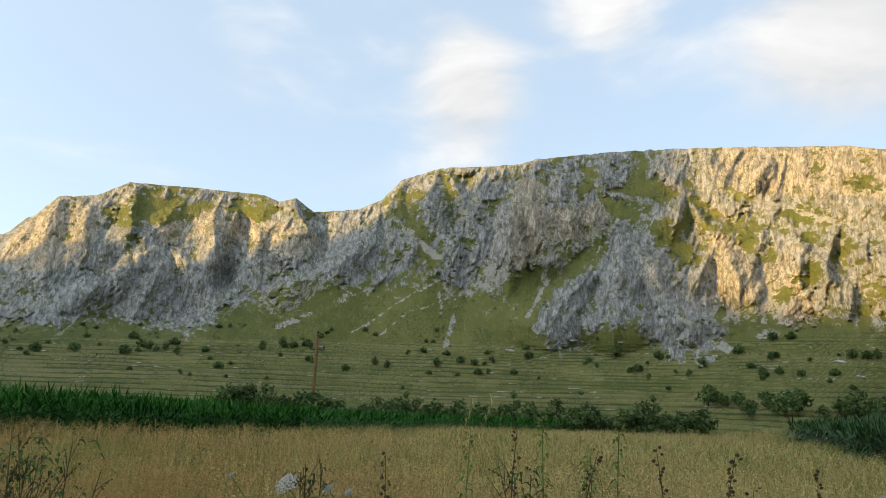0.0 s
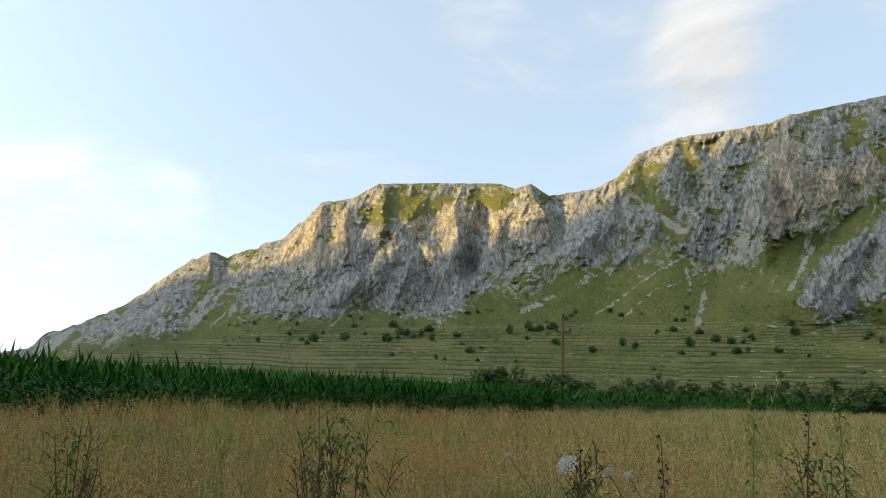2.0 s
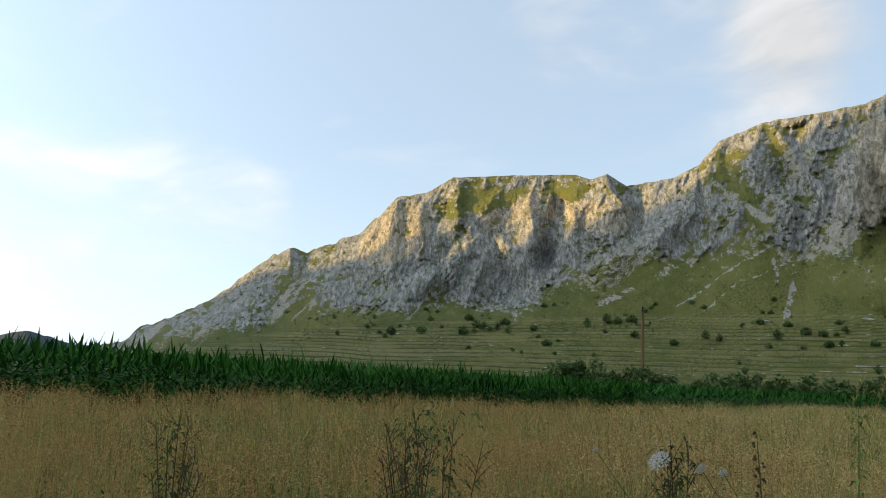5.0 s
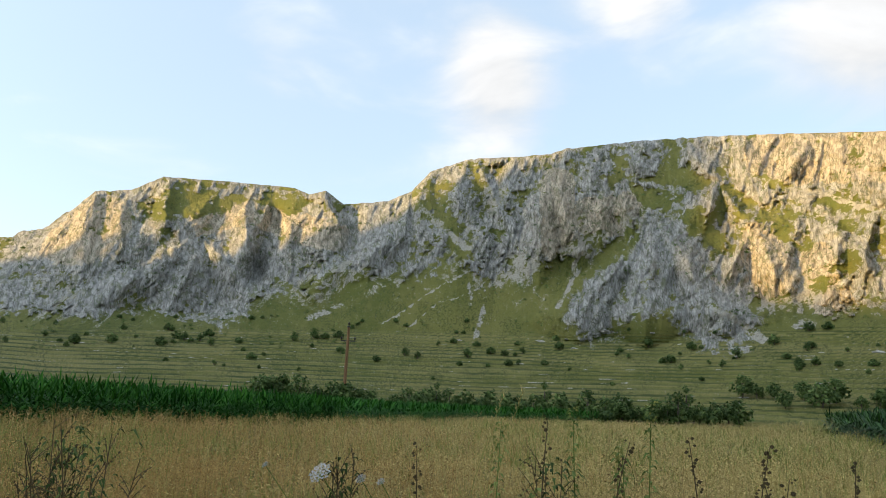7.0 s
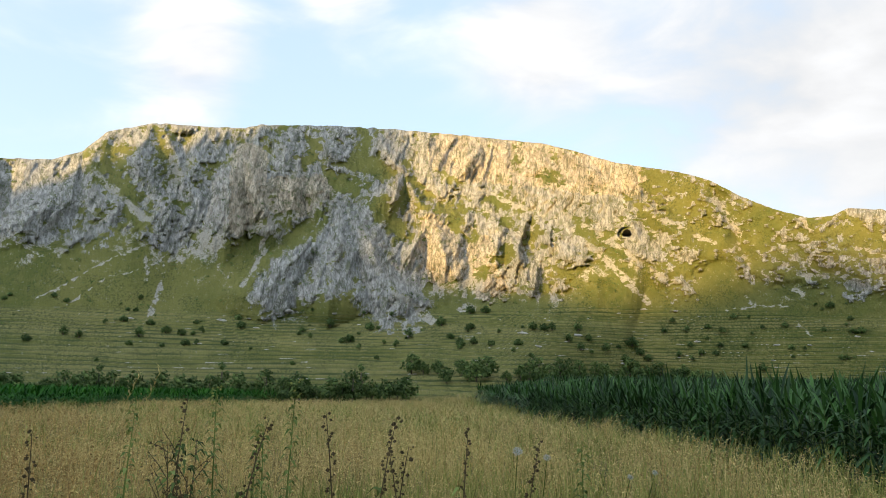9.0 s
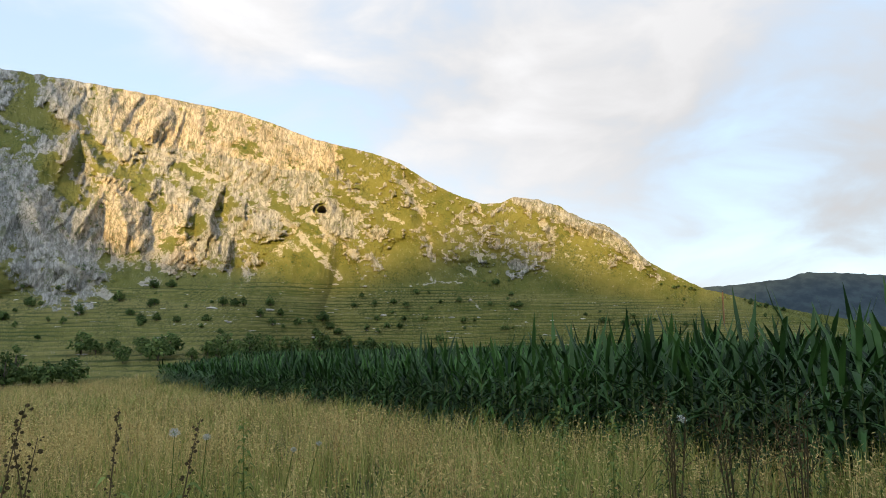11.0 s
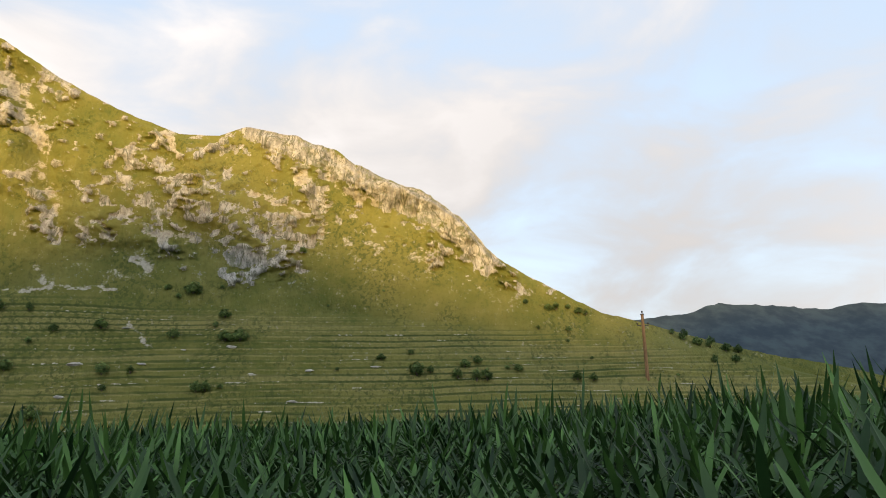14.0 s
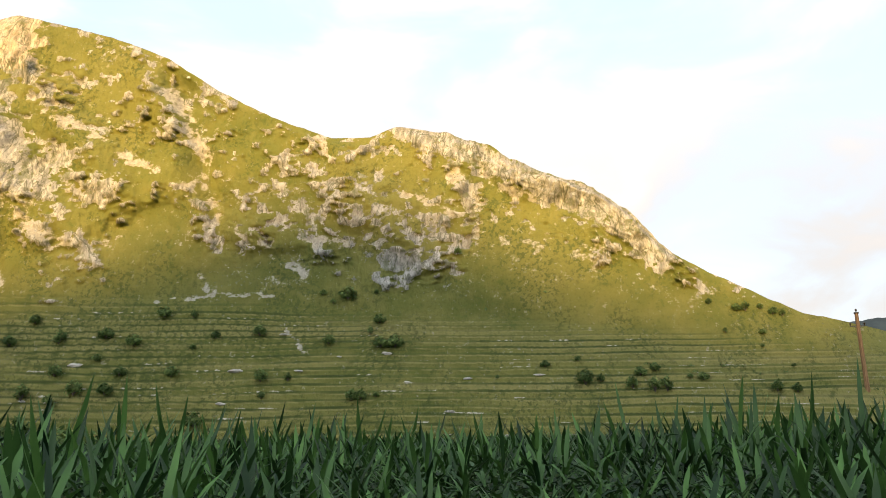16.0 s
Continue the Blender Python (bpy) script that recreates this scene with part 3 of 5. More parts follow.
def patch_cover(patches, az, el):
    """1 inside the patches, fading over their edges."""
    most = np.zeros_like(az)
    for half, line in patches:
        for (a0, e0), (a1, e1) in zip(line, line[1:]):
            t = np.clip(((az - a0) * (a1 - a0) + (el - e0) * (e1 - e0)) / ((a1 - a0) ** 2 + (e1 - e0) ** 2), 0, 1)
            d = np.hypot(az - a0 - t * (a1 - a0), el - e0 - t * (e1 - e0))
            most = np.maximum(most, 1 - sstep(d, 0.45 * half, 1.5 * half))
    return most


def plain(x, y):
    """The valley floor, which falls gently away from home."""
    return -0.034 * np.clip(y, -60, 110) * (1 - 0.7 * sstep(x, 20, 60)) - 0.008 * np.clip(x, -150, 40) + 0.03 * np.clip(-7 - x, 0, 30)


def up(r, el):
    return EYE + r * np.tan(np.radians(el))


def patterns(az, el):
    """Ragged fields over the range that rock, grass and relief share."""
    s, v = az * 3.6, el * 3.6
    ws, wv = 5.0 * (fbm(s / 13, v / 13, 4, 5) - 0.5), 5.0 * (fbm(s / 13 + 31, v / 13, 4, 6) - 0.5)
    crag = fbm((s + ws) / 6.0 + 0.05 * v, (v + wv) / 22.0, 5, 41, 0.5, True)
    fin = fbm((s + 1.4 * ws) / 2.1 + 0.12 * v, (v + wv) / 9.0, 4, 47, 0.55, True)
    chip = fbm((s + ws) / 1.0, (v + wv) / 2.2, 3, 31, 0.6)
    patch = fbm((s + ws) / 7.0, (v + wv) / 4.5, 5, 131, 0.6)
    speck = fbm(s / 1.3, v / 1.0, 3, 141, 0.65)
    return dict(s=s, v=v, ws=ws, wv=wv, crag=crag, fin=fin, chip=chip, patch=patch, speck=speck)


def ground_cover(az, el, k):
    """Rock, scree, terrace bank and paleness over the whole range."""
    s, v, patch, speck = k["s"], k["v"], k["patch"], k["speck"]
    base, terr, crest = ROCKBASE(az), TERRACE(az), CREST(az)
    flank = sstep(-az, 36, 41)
    wa, we = 0.30 * k["ws"] + 0.5 * (patch - 0.5), 0.26 * k["wv"] + 0.7 * (speck - 0.5)
    grassy, rubble, pale, loose = patch_cover(GRASSY, az + wa, el + we), patch_cover(RUBBLE, az + wa, el + we), patch_cover(PALE, az + wa, el + we), patch_cover(SCREE, az + 0.7 * wa, el + 0.7 * we)
    crown = patch_cover(CROWN, az + 0.5 * wa, el + 0.5 * we)
    push, back, tone = ridge_push(az + wa, el + we)
    rock = 0.52 + 0.16 * sstep(el, base + 1, base + 3) + 0.40 * sstep(back, 0.25, 0.8) + 0.35 * pale + 0.35 * rubble - (0.85 - 0.65 * sstep(el, crest - 2.8, crest - 1.8) * sstep(-az, -8, -4) - 0.55 * sstep(el, crest - 1.5, crest - 0.6) * sstep(az, 4, 8)) * grassy + 2.0 * (patch - 0.5) + 2.2 * (speck - 0.5) + 1.6 * (k["crag"] - 0.55)
    rock = rock * (1 - flank) + flank * (0.16 + 0.40 * rubble + 0.25 * sstep(back, 0.3, 0.8) - 0.3 * grassy + 1.9 * (patch - 0.5) + 4.2 * (speck - 0.5))
    inside = sstep(el + 2.2 * we, base - 0.6, base + 0.5)
    rock = np.maximum(rock * np.maximum(inside, 0.85 * rubble), crown * (0.75 + 0.8 * (patch - 0.5)))
    rock = np.clip(rock, 0, 1) * sstep(az, -69, -64)
    runs = fbm((s + 0.8 * (v - 12) * sstep(az, -30, 14)) / 2.2 + 2.0 * patch, v / 16, 4, 171, 0.6)
    reach = 0.6 + 3.2 * fbm(s / 10, v * 0, 3, 79)
    apron = sstep(el, base - reach, base + 0.3) * (1 - 0.7 * sstep(el, base + 2.5, base + 5))
    scree = apron * sstep(runs, 0.50, 0.64) * (1 - 0.7 * flank) * 0.75
    scree = np.maximum(scree, sstep(el, terr - 0.3, base) * sstep(0.5 * patch + 0.5 * speck, 0.53, 0.62) * 0.6)
    scree = np.maximum(scree * (1 - 0.7 * grassy), loose * (0.45 + 2.4 * (speck - 0.42) + 1.2 * (patch - 0.5))) * sstep(az, -67, -62)
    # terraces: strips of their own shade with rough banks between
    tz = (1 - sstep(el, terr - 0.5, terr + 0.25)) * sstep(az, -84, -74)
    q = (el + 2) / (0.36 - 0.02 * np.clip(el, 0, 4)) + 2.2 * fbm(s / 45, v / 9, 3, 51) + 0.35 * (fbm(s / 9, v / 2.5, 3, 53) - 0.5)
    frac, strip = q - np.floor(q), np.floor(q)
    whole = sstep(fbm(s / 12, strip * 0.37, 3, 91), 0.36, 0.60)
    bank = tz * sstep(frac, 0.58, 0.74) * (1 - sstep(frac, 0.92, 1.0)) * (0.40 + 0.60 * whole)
    field = 0.75 * smooth_noise(s / 30 + strip * 7.7, strip * 3.1, 211) + 0.6 * sstep(frac, 0.48, 0.58) * (1 - sstep(frac, 0.62, 0.70))
    bare = tz * sstep(frac, 0.84, 0.97) * sstep(fbm(s / 5.5, strip * 1.7, 3, 201), 0.60, 0.70)
    scree = np.maximum(scree, bare * 0.75)
    rock = rock * (1 - 0.6 * loose)
    # the crown's tone is lowered to put its shaded face into the stone colour
    tone = np.clip(np.where(pale > 0.4, 0.95, np.where(flank > 0.5, 0.3, 0.62 * tone)) - 0.5 * rubble - 0.3 * crown, 0, 1)
    return dict(rubble=rubble, rock=rock, scree=np.clip(scree, 0, 1), bank=np.clip(bank, 0, 1), tone=tone, push=push, back=back, frac=frac, tz=tz, inside=inside, flank=flank, field=field * tz)


def face(az, el):
    """The range, column by column, of the hillside at headings and elevations seen from home (rows go up): an even slope, with spurs, gullies and crags that stand out from it."""
    base, terr, crest = ROCKBASE(az), TERRACE(az), CREST(az)
    base = np.maximum(base, terr + 0.1)
    crest = np.maximum(crest, base + 0.15)
    r1, r2, r3, foot = TERR_R(az), BASE_R(az), CREST_R(az), FOOT(az)
    e0 = foot_el(az)
    f1, f2, f3 = np.clip((el - e0) / np.maximum(terr - e0, 0.05), 0, 1), np.clip((el - terr) / (base - terr), 0, 1), np.clip((el - base) / (crest - base), 0, 1)
    r = foot + (r1 - foot) * f1 + (r2 - r1) * f2 + (r3 - r2) * (0.8 * f3 + 0.2 * f3 ** 2)
    k = patterns(az, el)
    k.update(ground_cover(az, el, k))
    soft = 1 - 0.62 * sstep(-az, 29, 37)
    fine = 1 - 0.68 * sstep(-az, 31, 38)
    top = 1 - sstep(el, crest - 0.35, crest - 0.05)
    gorge = (np.exp(-((az - 16.4 + (el - 9) * 0.22) / 0.7) ** 2) * 20 * sstep(el, 5.5, 7.5) * (1 - sstep(el, 11, 13.5)) + np.exp(-((az - 9.7) / 0.8) ** 2) * 6 + np.exp(-((az + 20.5 - (el - 15) * 0.35) / 0.9) ** 2) * 1.5
             + np.exp(-((az - 1.0 + (el - 11) * 0.5) / 1.2) ** 2) * 4 + np.exp(-((az - 24.9) / 0.7) ** 2) * 5 + np.exp(-((az + 45.2 - (el - 9) * 0.35) / 0.6) ** 2) * 4)
    spur = np.clip(k["push"] / 6, 0, 1)
    rocky = np.maximum(k["rock"], 0.15 * k["inside"])
    form = (np.maximum(k["inside"], spur) * k["push"] * sstep(el, terr - 0.2, terr + 1.4) - k["inside"] * gorge) * soft * top
    lean = (0.28 - 0.9 * k["flank"]) * r3 * np.tan(np.radians(el))
    r = np.minimum.accumulate((r - form - lean)[::-1], axis=0)[::-1] + lean
    out = rocky * ((k["crag"] - 0.55) * 8.5 * (1 - 0.5 * k["rubble"]) + (k["fin"] - 0.55) * 3.4 + (k["chip"] - 0.5) * 0.9)
    out = out + (1 - rocky) * (1 - k["tz"]) * ((fbm(k["s"] / 9, k["v"] / 9, 4, 301) - 0.5) * 2.2 + (k["speck"] - 0.5) * 0.25)
    # terraces: treads that run back and banks that stand
    tread = (r1 - foot) / np.maximum((terr - e0) / 0.36, 1)
    r = r - out * fine * top + k["tz"] * tread * 0.35 * (k["frac"] - sstep(k["frac"], 0.02, 0.62))
    return r, k


def foot_el(az):
    a, f = np.radians(az), FOOT(az)
    return np.degrees(np.arctan2(plain(-np.sin(a) * f, np.cos(a) * f) - 0.3 - EYE, f))


def column(az, n=900):
    """One column of the hillside: elevations, ranges and heights."""
    e = np.linspace(float(foot_el(np.float64(az))), max(float(CREST(az)), float(ROCKBASE(az)) + 0.15), n)[:, None]
    r = face(np.full_like(e, az), e)[0]
    return e[:, 0], r[:, 0], up(r[:, 0], e[:, 0])


def mesh_from(name, verts, faces, material, smooth=False):
    me = bpy.data.meshes.new(name)
    verts, faces = np.asarray(verts, dtype=np.float32), np.asarray(faces, dtype=np.int32)
    me.vertices.add(len(verts))
    me.vertices.foreach_set("co", verts.ravel())
    k = faces.shape[1]
    me.loops.add(faces.size)
    me.loops.foreach_set("vertex_index", faces.ravel())
    me.polygons.add(len(faces))
    me.polygons.foreach_set("loop_start", np.arange(len(faces), dtype=np.int32) * k)
    me.polygons.foreach_set("use_smooth", np.full(len(faces), smooth))
    me.update(calc_edges=True)
    me.materials.append(material)
    return me


def grid_faces(rows, cols):
    i = np.arange(rows - 1)[:, None] * cols + np.arange(cols - 1)[None, :]
    return np.stack([i, i + cols, i + cols + 1, i + 1], -1).reshape(-1, 4)


HILL = []
CAVE = (-36.9, 10.35)
_e, _r, _z = column(CAVE[0])
CAVE_R = float(np.interp(CAVE[1], _e, _r))


def build_mountain():
    az = np.concatenate([np.arange(76, 50, -0.2), np.arange(50, -77, -0.088), np.arange(-77, -101, -0.25)])
    rows = 280
    t = np.linspace(0, 1, rows)[:, None] ** 0.94
    e0 = foot_el(az)[None, :]
    e1 = np.maximum(CREST(az), ROCKBASE(az) + 0.15) + (fbm(az * 1.7, az * 0, 4, 61, 0.6) - 0.5) * (0.10 + 0.30 * sstep(az, -30, -18) * (1 - sstep(az, 6, 12)) * 0.3 + 0.35 * sstep(az, 26, 30) + 0.35 * sstep(-az, 53, 55) * sstep(az, -64, -61))
    el = e0 + (e1[None, :] - e0) * t
    A = np.broadcast_to(az, el.shape)
    r, k = face(A, el)
    z = up(r, el)
    back = np.array([1.5, 6, 20, 60, 150])[:, None]
    r_back = r[-1][None, :] + back
    z_back = z[-1][None, :] - 0.02 * back - 0.4 * np.clip(back - 18, 0, None)
    R, Z, AA = np.concatenate([r, r_back]), np.concatenate([z, np.maximum(z_back, -8)]), np.broadcast_to(az, (rows + 5, len(az)))
    a = np.radians(AA)
    X, Y = -np.sin(a) * R, np.cos(a) * R
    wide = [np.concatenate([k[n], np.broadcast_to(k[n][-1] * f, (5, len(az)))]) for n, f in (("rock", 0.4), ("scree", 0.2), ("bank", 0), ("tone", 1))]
    faces = grid_faces(rows + 5, len(az))
    EL = np.degrees(np.arctan2(Z - EYE, R))
    caz, cel = AA.ravel()[faces].mean(1), EL.ravel()[faces].mean(1)
    hole = ((caz - CAVE[0]) / 0.36) ** 2 + ((cel - CAVE[1]) / np.where(cel > CAVE[1], 0.38, 0.22)) ** 2 < 1
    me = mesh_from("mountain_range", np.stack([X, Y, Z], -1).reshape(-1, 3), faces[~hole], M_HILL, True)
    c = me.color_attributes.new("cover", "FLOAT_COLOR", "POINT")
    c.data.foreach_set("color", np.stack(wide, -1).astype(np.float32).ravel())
    d = me.attributes.new("spread", "FLOAT_VECTOR", "POINT")
    d.data.foreach_set("vector", np.stack([np.radians(AA) * 206, R * 0.15, np.radians(EL) * 206], -1).astype(np.float32).ravel())
    f = me.attributes.new("strip", "FLOAT", "POINT")
    f.data.foreach_set("value", np.concatenate([k["field"], np.zeros((5, len(az)))]).astype(np.float32).ravel())
    ob = new("mountain_range", me)
    HILL.append((X[:rows], Y[:rows], Z[:rows], R[:rows], A, el, k))
    return tagged(ob, "limestone mountain range with grey cliffs over terraced green slopes", "mountain", kind="structure")


build_mountain()


def ground_z(x, y):
    """Height of the land at one place."""
    r, az = math.hypot(x, y), math.degrees(math.atan2(-x, y))
    if r < float(FOOT(az)):
        return float(plain(np.float64(x), np.float64(y)))
    _, rr, zz = column(az, 500)
    return float(np.interp(r, rr, zz))


def build_ground():
    n = 161
    g = np.linspace(-1, 1, n)
    g = np.sign(g) * (np.abs(g) * 120 + np.abs(g) ** 6 * 3800)
    X, Y = np.meshgrid(g, g)
    Z = plain(X, Y) - 0.02 + (fbm(X / 5, Y / 5, 3, 7) - 0.5) * 0.12
    Z = np.where(np.hypot(X, Y) > FOOT(np.degrees(np.arctan2(-X, Y))) + 6, Z - 1.2, Z)
    me = mesh_from("ground", np.stack([X, Y, Z], -1).reshape(-1, 3), grid_faces(n, n)[:, ::-1], M_SOIL, True)
    tagged(new("ground", me), "dry field soil with straw and short grass", "ground", kind="structure")


build_ground()

# the wanted edge of the shade on the range: heading and elevation
SHADE = [(60, 7.9), (40, 5.4), (31, 7.2), (27.9, 6.9), (25, 7.7), (21, 9.0), (18.4, 9.2), (14, 9.2), (10.5, 10.6), (8.5, 20), (-10, 21), (-16.5, 21), (-19, 16.5), (-20.2, 8.2), (-23.4, 6.3), (-27, 6.0), (-32, 5.6),
         (-37, 5.0), (-40, 5.6), (-44, 7.0), (-48, 8.5), (-52, 8.5), (-54.5, 7.3), (-57.4, 5.8), (-60, 5.0), (-63.5, 4.15), (-67.0, 3.4), (-69, 6), (-75, 8), (-100, 8)]


# unseen hills added to block the sun, their skyline worked back from SHADE
def build_shade_hills():
    rows, cols, dist = 26, 420, 420.0
    s = np.linspace(-372, 1400, cols)
    side = Vector((LIGHT.y, -LIGHT.x, 0))
    line = sorted((-r * math.sin(radians(a - SUN_AZ)), z + math.tan(radians(SUN_EL)) * (dist + r * math.cos(radians(a - SUN_AZ)))) for a, r, z in ((a, nominal_r(a, e), float(up(nominal_r(a, e), e))) for a, e in SHADE))
    line = [(-380, 0), (-345, 60)] + [q for q in line if q[0] > -340] + [(300, 160), (500, 260), (1400, 280)]
    top = np.interp(s, [p[0] for p in line], [p[1] for p in line])
    t = np.linspace(-1, 1, rows)
    S, T = np.meshgrid(s, t)
    Z = np.maximum(top[None, :] * (1 - np.abs(T) ** 1.3), -3)
    D = -dist + T * 190
    X, Y = S * side.x + D * LIGHT.x, S * side.y + D * LIGHT.y
    me = mesh_from("shade_hills", np.stack([X, Y, Z], -1).reshape(-1, 3), grid_faces(rows, cols), M_FAR_HAZY, True)
    tagged(new("shade_hills", me), "unseen dark wooded hills added behind to shade the range", "hills", kind="structure")


build_shade_hills()

FAR_LINE = along([(-58, 3.2), (-66.6, 4.0), (-69.8, 4.2), (-71.9, 4.42), (-72.7, 4.7), (-73.4, 4.8), (-75.8, 4.6), (-78.1, 4.34), (-79.7, 4.57), (-84.4, 4.27), (-95, 3.6), (-120, 2.2), (-150, 1.0)])


def build_far_hills():
    az = np.linspace(-55, -150, 500)
    t = np.linspace(0, 1, 24)
    A, T = np.meshgrid(az, t)
    R = (158 + 26 * T) / np.cos(np.radians(np.clip(A, -104, -55) - FLANK))
    Z = EYE + R * np.tan(np.radians(FAR_LINE(A))) * T ** 0.8 + (fbm(A * 3, T * 6, 4, 17) - 0.5) * 0.45 * T - 4 * (1 - T)
    a = np.radians(A)
    me = mesh_from("far_hills", np.stack([-np.sin(a) * R, np.cos(a) * R, Z], -1).reshape(-1, 3), grid_faces(24, 500), M_FAR_HAZY, True)
    tagged(new("far_hills", me), "distant forested hills with haze blue put into their colour", "hills", kind="structure")


build_far_hills()


def build_low_hill():
    """A low hill far off beyond the left end of the range."""
    az, t = np.linspace(48, 75, 120), np.linspace(0, 1, 14)
    A, T = np.meshgrid(az, t)
    R = 800 + 200 * T
    top = 0.85 * np.exp(-((A - 54.5) / 2.2) ** 2) + 0.75 * np.exp(-((A - 66) / 6.0) ** 2) + 0.2
    Z = EYE + R * np.tan(np.radians(top)) * T + (fbm(A * 2, T * 4, 3, 27) - 0.5) * 3 * T - 22 * (1 - T)
    a = np.radians(A)
    me = mesh_from("low_hill", np.stack([-np.sin(a) * R, np.cos(a) * R, Z], -1).reshape(-1, 3), grid_faces(14, 120), M_FAR_HAZY, True)
    tagged(new("low_hill", me), "low distant wooded hill", "hills", kind="structure")


build_low_hill()

# ---- plants and things ----


def part(name, me, parent, label=""):
    """One mesh as one object under a thing."""
    ob = new(name, me)
    ob.parent = parent
    return tagged(ob, label)


def thing(name, label, category, group=""):
    return tagged(new(name), label, category, group)


def ribbon(path, widths, across, fold=0.0):
    """A leaf or stem: a strip along path, two faces wide when folded. Returns verts and quads."""
    v, q = [], []
    for p, w in zip(path, widths):
        a = across * (w / 2)
        v += [p - a, p + Vector((0, 0, -fold * w)), p + a] if fold else [p - a, p + a]
    k = 3 if fold else 2
    for i in range(len(path) - 1):
        for j in range(k - 1):
            q.append((i * k + j, i * k + j + 1, (i + 1) * k + j + 1, (i + 1) * k + j))
    return v, q


def join(pieces):
    v, q = [], []
    for pv, pq in pieces:
        n = len(v)
        v += pv
        q += [tuple(n + i for i in f) for f in pq]
    return np.array([tuple(p) for p in v]), np.array(q)


def tube(points, radii, sides=6):
    v, q = [], []
    for i, (p, r) in enumerate(zip(points, radii)):
        ahead = (points[min(i + 1, len(points) - 1)] - points[max(i - 1, 0)]).normalized()
        a = ahead.orthogonal().normalized()
        c = ahead.cross(a)
        v += [p + (a * math.cos(k * 2 * math.pi / sides) + c * math.sin(k * 2 * math.pi / sides)) * r for k in range(sides)]
    for i in range(len(points) - 1):
        for k in range(sides):
            q.append((i * sides + k, i * sides + (k + 1) % sides, (i + 1) * sides + (k + 1) % sides, (i + 1) * sides + k))
    return v, q


def scatter(name, templates, places, material, label, category):
    """Many copies of small templates joined into one mesh. places: x, y, z, turn, size, tall, template index."""
    vs, fs, n = [], [], 0
    P = np.asarray(places)
    for k, (tv, tf) in enumerate(templates):
        p = P[P[:, 6].astype(int) == k]
        if not len(p):
            continue
        c, s = np.cos(p[:, 3])[:, None], np.sin(p[:, 3])[:, None]
        wide, tall = p[:, 4][:, None], p[:, 5][:, None]
        x = (tv[None, :, 0] * c - tv[None, :, 1] * s) * wide + p[:, 0][:, None]
        y = (tv[None, :, 0] * s + tv[None, :, 1] * c) * wide + p[:, 1][:, None]
        z = tv[None, :, 2] * tall + p[:, 2][:, None]
        vs.append(np.stack([x, y, z], -1).reshape(-1, 3))
        fs.append((tf[None] + (np.arange(len(p)) * len(tv))[:, None, None] + n).reshape(-1, tf.shape[1]))
        n += vs[-1].shape[0]
    me = mesh_from(name, np.concatenate(vs), np.concatenate(fs), material, True)
    return tagged(new(name, me), label, category, kind="stuff")


rng = random.Random(4)


def corn_leaf_shape(i, count, segs=3, fold=0.25):
    """One leaf of a maize plant: low ones arch over, top ones stand up to a point."""
    h = 0.16 + 1.12 * i / count
    turn = round(i) * math.pi + rng.uniform(-0.8, 0.8)
    out = Vector((math.cos(turn), math.sin(turn), 0))
    across = Vector((-out.y, out.x, 0))
    upright = i / count
    length, rise = rng.uniform(0.6, 0.86), 0.42 + 0.55 * upright ** 1.5 + rng.uniform(-0.12, 0.12)
    pts, wid = [], []
    for k in range(segs + 1):
        t = k / segs
        flop = (1.32 - upright + rng.uniform(-.12, .12)) * 1.0 * t * t
        d = length * t * (0.92 - 0.5 * upright ** 2) * (1 + 0.25 * t * upright)
        pts.append(Vector((0, 0, h)) + out * d + Vector((0, 0, length * (rise * t - flop))))
        wid.append(0.084 * (0.6 + 0.9 * t) * (1 - t ** 2.4) * 1.1 + 0.004)
    return ribbon(pts, wid, across, fold)


def corn_stalk_shape():
    return tube([Vector((0, 0, -0.05)), Vector((0.01, 0, 0.7)), Vector((0, 0.01, 1.35))], [0.017, 0.014, 0.006], 4)


CORN_FULL = [join([corn_leaf_shape(i * 0.82, 9) for i in range(1, 13)]) for _ in range(7)]
CORN_FAR = [join([corn_leaf_shape(i * 0.84, 5, 2, 0.0) for i in range(1, 7)]) for _ in range(5)]
CORN_STEM = [join([corn_stalk_shape()])]
ROWDIR, ROWOUT = Vector((0.318, 0.948, 0)), Vector((0.948, -0.318, 0))
EDGE_R = Vector((11.0, 2.0, 0))         # on the edge of the maize on the lane side
EDGE_L = Vector((-21.0, 12.0, 0))       # on the edge of the other maize field


PUSH = Vector((math.sin(radians(-FLANK)), math.cos(radians(-FLANK)), 0))


